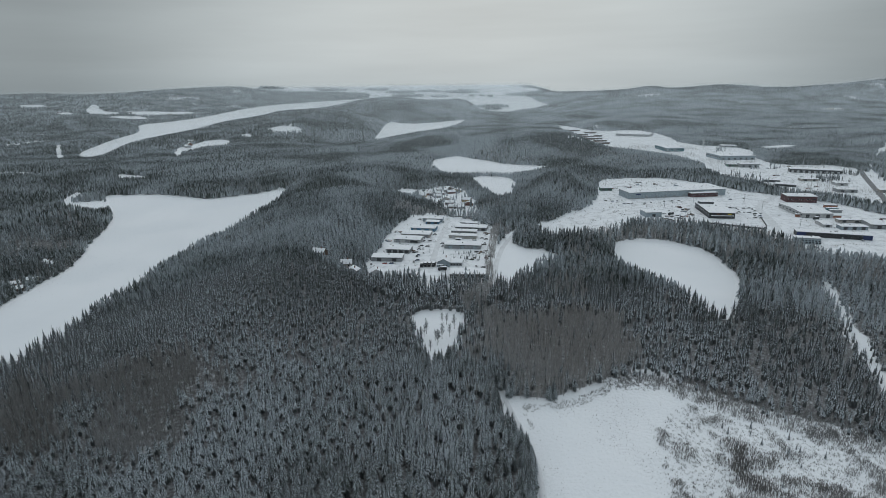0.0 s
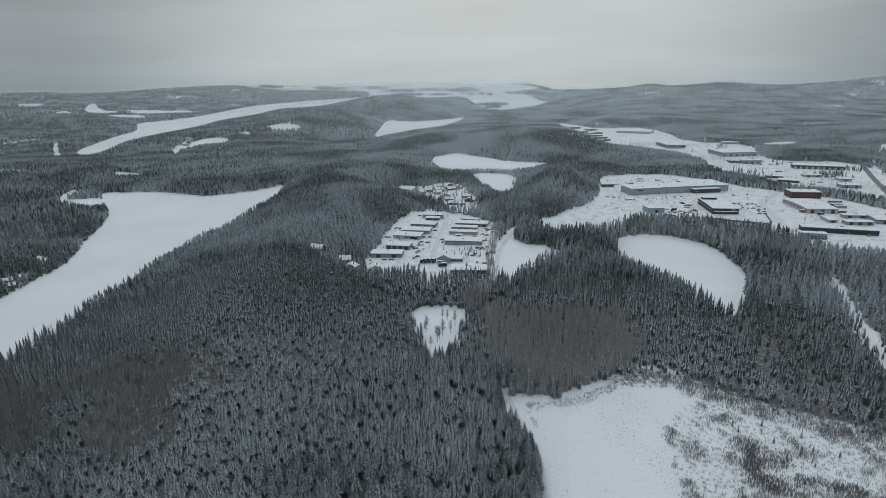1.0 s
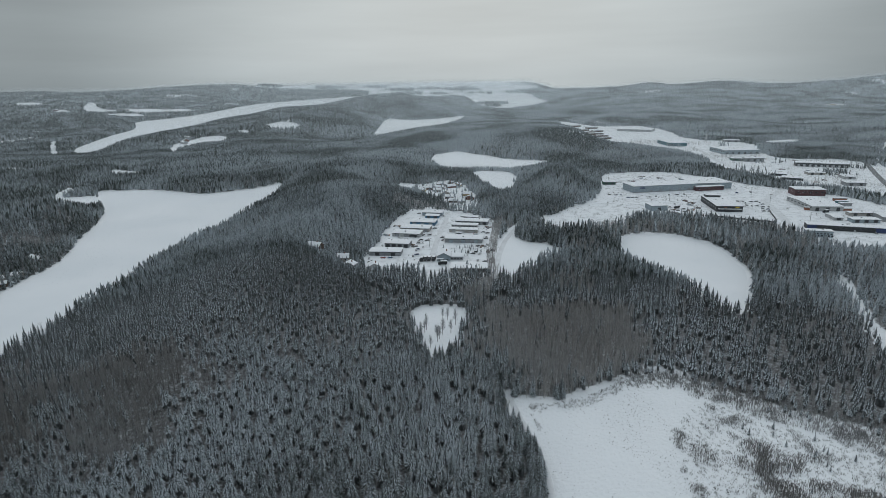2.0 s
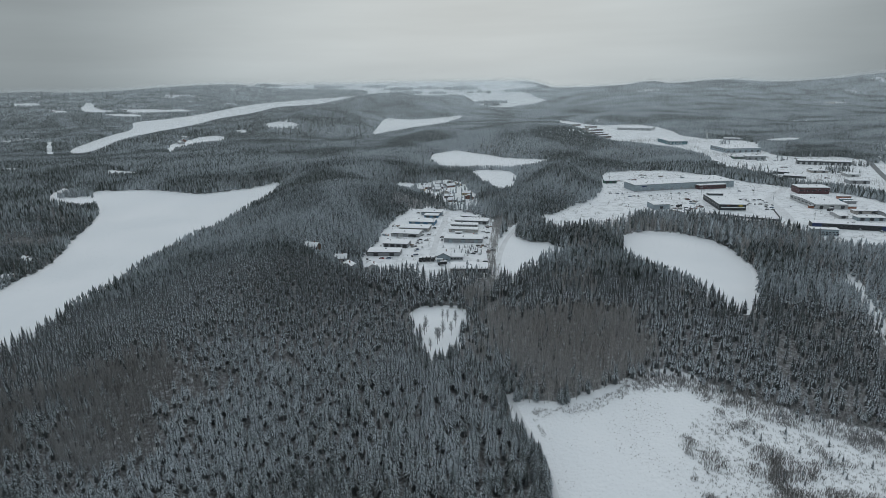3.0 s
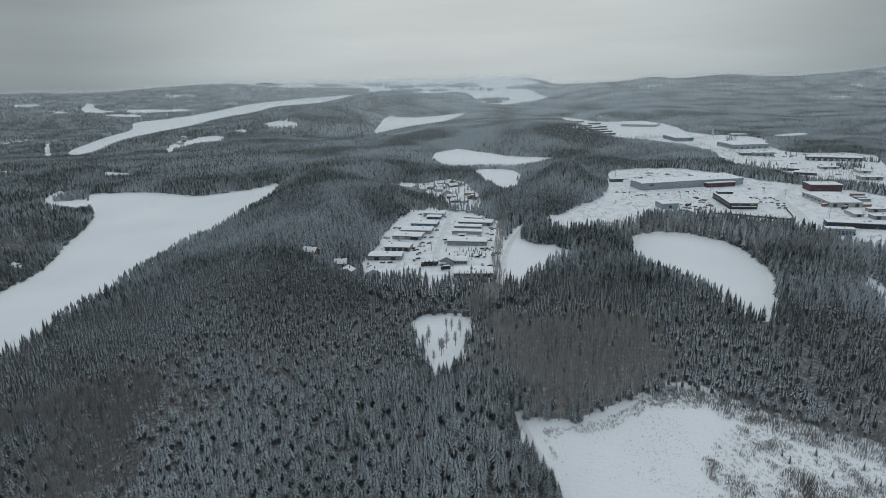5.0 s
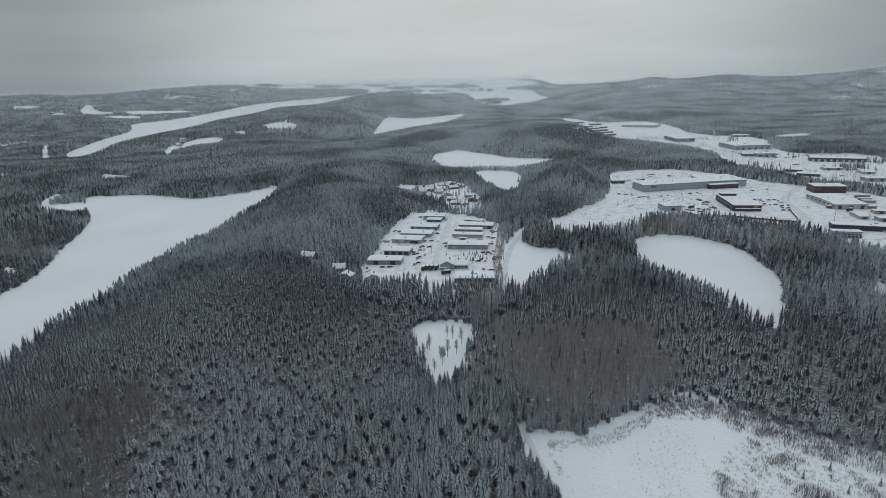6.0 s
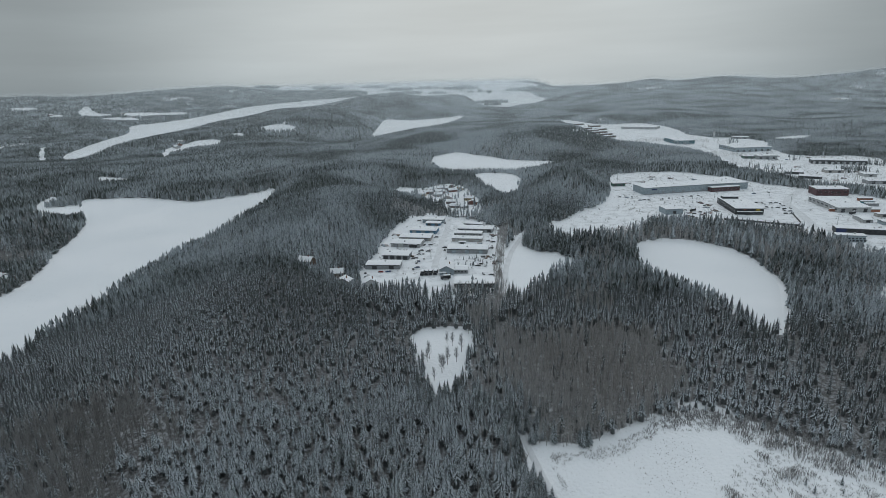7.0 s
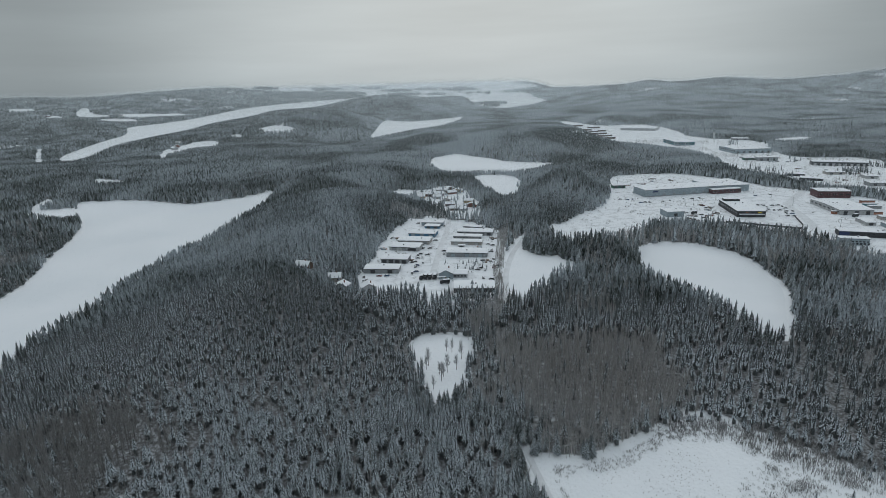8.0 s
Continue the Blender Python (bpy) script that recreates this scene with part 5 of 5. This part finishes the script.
# low scrub along the north rim of the field
k = (away(OPENINGS[0], bx, by, 30) < -1) & (away(OPENINGS[0], bx, by, 30) > -9) & (by > 225) & (bx > 40) & (clump > 0.45)
scattered(SHRUB, bx[k], by[k], land(bx[k], by[k])[0] - 0.1, rng.uniform(0.8, 2.0, k.sum()), rng.uniform(0.8, 1.3, k.sum()), "scrub", "low leafless scrub along the rim of the snowy field", "shrubs", M_ALDER)
k = (np.hypot((bx - 108) / 22, (by - 272) / 11) < 1) & (clump > 0.30)
scattered(SHRUB, bx[k], by[k], land(bx[k], by[k])[0] - 0.1, rng.uniform(0.7, 1.9, k.sum()), rng.uniform(0.9, 1.4, k.sum()), "scrub", "low brown scrub on a mound in the snow", "shrubs", M_ALDER)
# the wood thins out into scrub along the east rim
rim = away(OPENINGS[0], bx, by, 40)
k = (rim > -6) & (rim < 16) & (bx > 95) & (rng.uniform(0, 1, bx.shape) < 0.55)
scattered(SHRUB, bx[k], by[k], land(bx[k], by[k])[0] - 0.1, rng.uniform(1.2, 4.5, k.sum()), rng.uniform(0.7, 1.2, k.sum()), "scrub", "leafless brown scrub where the wood thins out", "shrubs", M_ALDER)
# the bare hedge between the works and the east field
hx, hy = rng.uniform(-3.5, 3.5, 420), rng.uniform(412, 600, 420)
hx = hx + np.interp(hy, (412, 480, 555, 600), (36, 40, 50, 56))
scattered(BARE_FAR, hx, hy, land(hx, hy)[0] - 0.2, rng.uniform(2.5, 6.5, 420), rng.uniform(1.2, 1.9, 420), "hedge", "tall leafless grey hedge between works and field", "hedge", M_TWIG)
# bare bushes before the low hall
hx, hy = rng.uniform(2, 38, 90), rng.uniform(435, 444, 90)
scattered(BARE_FAR, hx, hy, land(hx, hy)[0] - 0.2, rng.uniform(3, 6.5, 90), rng.uniform(1.0, 1.6, 90), "scrub", "bare bushes in front of the low hall", "shrubs", M_TWIG)
bx, by = spots(1.1, 120, 330, 46.0)
clump = lattice(bx, by, 17, 31) * 0.5 + lattice(bx, by, 6, 32) * 0.5
band = (np.abs(lattice(bx, by, 30, 33) - 0.5) < 0.03) | (clump > 0.70)
k = (away(OPENINGS[0], bx, by, 30) < -2) & (rng.uniform(0, 1, bx.shape) < np.where(band, 0.42, np.where(clump > 0.52, 0.10, 0.012)))
GRASS = [bare_tree(s, 5, 1, 0.075, 0.6) for s in (15, 16)]
scattered(GRASS, bx[k], by[k], land(bx[k], by[k])[0] - 0.05, rng.uniform(0.2, 0.6, k.sum()), rng.uniform(1.6, 3.0, k.sum()), "tussocks", "dry brown grass tussocks showing through the snow", "grass", M_TWIG)


def birch_thing(x, y, tall, turn, first=[]):
    """A leafless birch whitened by rime, alone in a clearing."""
    m = pose(x, y, height(x, y) - 0.1, 0, 0, turn) @ Matrix.Scale(tall / 9.0, 4)
    if not first:
        root = tagged(new("birch_tree"), "leafless birch whitened by rime in a snowy clearing", "tree", "birches of the clearing")
        v, f = bare_tree(51, 48, 12, 0.009, 0.20, (0.16, 0.34))
        crown = new("crown", mesh_of("crown", v * 9.0, f, [M_RIME_TWIG]))
        crown.parent = root
        bm = bmesh.new()
        bmesh.ops.create_cone(bm, cap_ends=True, segments=6, radius1=0.14, radius2=0.03, depth=8, matrix=Matrix.Translation((0, 0, 3.9)))
        part("trunk", bm, M_BARK, root)
        first.append(root)
        root.matrix_world = m
        return root
    c = first[0].copy()
    scene.collection.objects.link(c)
    c.matrix_world = m
    for o in first[0].children:
        k = o.copy()
        scene.collection.objects.link(k)
        k.parent = c
    return c


for i, (tx, ty) in enumerate(((-12, 331), (-11, 335), (-5, 325), (-3, 322), (-1, 327), (-4, 318), (2, 350), (-1, 352), (4, 330), (7, 342), (-14, 326), (-8, 310))):
    birch_thing(tx, ty, r.uniform(7, 12), 40 * i)
# bushes in the works yards, meadows and clearings
bx, by = spots(4.5, 420, 1300)
clump = lattice(bx, by, 40, 41) * 0.5 + lattice(bx, by, 14, 42) * 0.5
k = (nearest([OPENINGS[i] for i in (2, 4, 5, 6, 7)], bx, by, 30) < -3) & (clump > 0.54) & (rng.uniform(0, 1, bx.shape) < 0.30)
BUSH = [thicket(s, 9, 0.6, 0.05) for s in (17, 18)]
scattered(BUSH, bx[k], by[k], land(bx[k], by[k])[0] - 0.1, rng.uniform(0.7, 2.2, k.sum()), rng.uniform(0.9, 1.6, k.sum()), "scrub", "leafless bushes dotted over snowy open ground", "shrubs", M_TWIG)
# belts of bare trees and spruces between the far works
bx, by = spots(6.0, 760, 1500)
clump = lattice(bx, by, 55, 45) * 0.6 + lattice(bx, by, 18, 46) * 0.4
k = (away(OPENINGS[5], bx, by, 30) < -4) & (clump > 0.60)
scattered(BARE_FAR, bx[k], by[k], land(bx[k], by[k])[0] - 0.2, rng.uniform(3.5, 8, k.sum()), rng.uniform(0.9, 1.4, k.sum()), "belt", "belts of leafless trees between the far works", "trees", M_TWIG)
k = (away(OPENINGS[5], bx, by, 30) < -4) & (clump < 0.28)
scattered(SKIRT, bx[k], by[k], land(bx[k], by[k])[0] - 0.2, rng.uniform(5, 11, k.sum()), rng.uniform(0.9, 1.3, k.sum()), "belt", "groups of dark spruces between the far works", "trees", M_NEEDLE)
# spruces before the low hall
hx, hy = rng.uniform(0, 40, 34), rng.uniform(430, 441, 34)
scattered(SKIRT, hx, hy, land(hx, hy)[0] - 0.2, rng.uniform(5, 9, 34), rng.uniform(0.9, 1.3, 34), "spruce_group", "young dark spruces before the low hall", "trees", M_NEEDLE)
# garden spruces of the village, trees along the meadow road
bx, by = spots(7.5, 650, 920)
k = (away(OPENINGS[6], bx, by, 30) < 0) & (rng.uniform(0, 1, bx.shape) < 0.5)
scattered(SKIRT, bx[k], by[k], land(bx[k], by[k])[0] - 0.1, rng.uniform(5, 12, k.sum()), rng.uniform(0.9, 1.3, k.sum()), "garden_spruces", "garden spruces between the village houses", "trees", M_NEEDLE)
bx = np.arange(-10, 200, 3.0) + rng.uniform(-1, 1, 70)
by = np.interp(bx, (-60, 16, 76, 145, 230), (1070, 1036, 1005, 985, 1000)) + rng.uniform(4, 9, bx.shape)
scattered(BARE_FAR, bx, by, land(bx, by)[0] - 0.2, rng.uniform(4, 8, bx.shape), rng.uniform(0.9, 1.4, bx.shape), "avenue", "leafless trees along the road between meadows", "trees", M_TWIG)
# islands of the wide lake
ISLANDS = ((293, 3596, 101, 41), (285, 3383, 49, 20), (-240, 4354, 108, 43), (-21, 4324, 57, 23), (209, 4335, 20, 12), (286, 4341, 18, 12), (339, 4283, 18, 12), (144, 4410, 10, 12), (-303, 4568, 104, 42), (-117, 4625, 77, 31), (155, 4570, 129, 52), (163, 4666, 40, 16), (-879, 4670, 108, 43), (-510, 4723, 89, 36), (-1362, 4704, 95, 38))
ix, iy = [], []
for cx, cy, rx, ry in ISLANDS:
    n = int(rx * ry / 22) + 6
    a, q = rng.uniform(0, 6.283, n), np.sqrt(rng.uniform(0, 1, n))
    ix.append(cx + rx * q * np.cos(a) * (1 + 0.25 * np.sin(3 * a + cx)))
    iy.append(cy + ry * q * np.sin(a))
ix, iy = np.concatenate(ix), np.concatenate(iy)
scattered(CONE, ix, iy, far_rise(ix, iy) - 1, rng.uniform(14, 22, ix.shape), rng.uniform(1.0, 1.6, ix.shape), "island_wood", "wooded islands standing in the frozen lake", "forest", M_RIME_HAZE)

# heaps of timber, pallets and ploughed snow about the yards
def heap(name, sizes, mat, label, category, seed):
    """Piled boxes, thrown together and capped with snow."""
    q = random.Random(seed)
    root = tagged(new(name), label, category, "goods in the yards")
    for i in range(sizes):
        a, b, h = q.uniform(1.0, 2.4), q.uniform(0.8, 1.4), q.uniform(0.7, 1.5)
        bm = boxed((-a, a, -b, b, -0.2, h), bevel=0.05)
        bmesh.ops.transform(bm, matrix=pose(q.uniform(-4, 4), q.uniform(-3, 3), 0, 0, 0, q.uniform(0, 180)), verts=bm.verts)
        part("crate", bm, mat[i % len(mat)], root)
    bm = boxed((-3.5, 0.5, -2.0, 1.0, -0.2, 0.9), bevel=0.4)
    part("snow_heap", bm, M_SNOW, root)
    return root


heaps = [heap("goods_heap", 5, (M_WOOD, M_GREY, M_FASCIA), "stacked pallets and goods half under snow", "goods", 1),
         heap("goods_heap", 4, (M_CHARCOAL, M_WOOD, M_RED), "dark crates and scrap half under snow", "goods", 2),
         heap("goods_heap", 5, (M_PALE, M_STEEL, M_ORANGE), "pale containers and goods half under snow", "goods", 3)]
HEAPS = ((270, 662), (282, 655), (292, 664), (300, 672), (262, 650), (296, 690), (303, 700), (300, 715), (256, 664), (248, 640), (262, 636), (276, 634), (-62, 500), (-28, 526), (-58, 566), (34, 520), (40, 505), (30, 560), (46, 590), (-48, 600),
         (440, 668), (462, 664), (488, 690), (440, 600), (470, 620), (505, 640), (300, 880), (330, 885), (280, 860), (260, 850), (310, 900), (570, 1090), (600, 1085), (640, 1060), (560, 960), (590, 940), (560, 850), (610, 900), (540, 830), (480, 760))
for i, (hx, hy) in enumerate(HEAPS):
    m = pose(hx, hy, height(hx, hy), 0, 0, 37 * i)
    if i < 3:
        heaps[i].matrix_world = m
    else:
        copy_thing(heaps[(i * 7) % 3], m)

# ---- winter haze: thin lit sheets added in place of mist over the distance ----
def crest_line(turns, radius):
    """How steeply the land beyond a radius stands up, as seen from over the flight, for each turn."""
    out = np.full(len(turns), -1.0)
    for d in np.geomspace(radius, 4900, 60):
        out = np.maximum(out, (land(d * np.sin(turns), d * np.cos(turns))[0] + 12 - 147) / d)
    return out


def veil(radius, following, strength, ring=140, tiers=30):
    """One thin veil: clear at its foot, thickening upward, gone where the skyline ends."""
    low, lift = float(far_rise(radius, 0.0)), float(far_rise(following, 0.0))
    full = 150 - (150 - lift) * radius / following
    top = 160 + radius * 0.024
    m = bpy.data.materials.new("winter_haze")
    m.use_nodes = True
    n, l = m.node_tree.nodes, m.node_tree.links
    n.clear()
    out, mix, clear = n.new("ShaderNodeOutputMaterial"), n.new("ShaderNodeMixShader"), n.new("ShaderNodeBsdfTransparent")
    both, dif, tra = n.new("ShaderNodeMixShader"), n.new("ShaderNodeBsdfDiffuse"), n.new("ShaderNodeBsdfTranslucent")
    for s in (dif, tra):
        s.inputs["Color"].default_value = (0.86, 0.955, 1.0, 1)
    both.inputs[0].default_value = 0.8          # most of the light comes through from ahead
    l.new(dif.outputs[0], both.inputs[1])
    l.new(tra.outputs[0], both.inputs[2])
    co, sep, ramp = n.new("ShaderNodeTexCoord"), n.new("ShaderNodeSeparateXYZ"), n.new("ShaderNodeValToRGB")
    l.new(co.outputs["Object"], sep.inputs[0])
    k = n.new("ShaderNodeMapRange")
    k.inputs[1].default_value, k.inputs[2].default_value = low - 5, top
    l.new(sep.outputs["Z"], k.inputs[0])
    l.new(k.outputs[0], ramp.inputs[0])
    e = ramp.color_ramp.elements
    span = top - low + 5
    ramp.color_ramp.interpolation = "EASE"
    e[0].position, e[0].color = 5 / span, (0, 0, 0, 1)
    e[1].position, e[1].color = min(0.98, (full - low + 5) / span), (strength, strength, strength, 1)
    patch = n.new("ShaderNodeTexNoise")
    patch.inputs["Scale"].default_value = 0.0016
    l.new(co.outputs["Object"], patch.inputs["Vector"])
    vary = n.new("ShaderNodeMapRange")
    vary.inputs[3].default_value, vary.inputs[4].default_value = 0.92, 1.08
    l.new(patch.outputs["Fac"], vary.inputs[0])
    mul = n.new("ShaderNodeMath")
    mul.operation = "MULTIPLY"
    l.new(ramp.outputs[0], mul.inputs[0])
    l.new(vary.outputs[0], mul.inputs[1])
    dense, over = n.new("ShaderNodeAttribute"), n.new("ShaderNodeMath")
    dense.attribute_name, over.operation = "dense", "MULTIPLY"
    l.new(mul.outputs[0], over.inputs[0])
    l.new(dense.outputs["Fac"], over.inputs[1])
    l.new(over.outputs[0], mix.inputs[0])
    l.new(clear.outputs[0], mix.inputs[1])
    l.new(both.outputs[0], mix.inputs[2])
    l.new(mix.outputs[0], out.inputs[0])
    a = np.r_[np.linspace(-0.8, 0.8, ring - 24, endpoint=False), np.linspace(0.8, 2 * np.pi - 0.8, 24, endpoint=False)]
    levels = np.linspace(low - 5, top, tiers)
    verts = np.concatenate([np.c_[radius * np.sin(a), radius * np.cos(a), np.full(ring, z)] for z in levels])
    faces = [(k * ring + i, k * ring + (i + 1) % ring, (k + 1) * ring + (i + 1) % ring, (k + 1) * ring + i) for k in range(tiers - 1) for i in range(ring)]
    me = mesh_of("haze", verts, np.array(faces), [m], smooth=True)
    # denser ahead, standing in for haze brighter towards the sun; none above the skyline
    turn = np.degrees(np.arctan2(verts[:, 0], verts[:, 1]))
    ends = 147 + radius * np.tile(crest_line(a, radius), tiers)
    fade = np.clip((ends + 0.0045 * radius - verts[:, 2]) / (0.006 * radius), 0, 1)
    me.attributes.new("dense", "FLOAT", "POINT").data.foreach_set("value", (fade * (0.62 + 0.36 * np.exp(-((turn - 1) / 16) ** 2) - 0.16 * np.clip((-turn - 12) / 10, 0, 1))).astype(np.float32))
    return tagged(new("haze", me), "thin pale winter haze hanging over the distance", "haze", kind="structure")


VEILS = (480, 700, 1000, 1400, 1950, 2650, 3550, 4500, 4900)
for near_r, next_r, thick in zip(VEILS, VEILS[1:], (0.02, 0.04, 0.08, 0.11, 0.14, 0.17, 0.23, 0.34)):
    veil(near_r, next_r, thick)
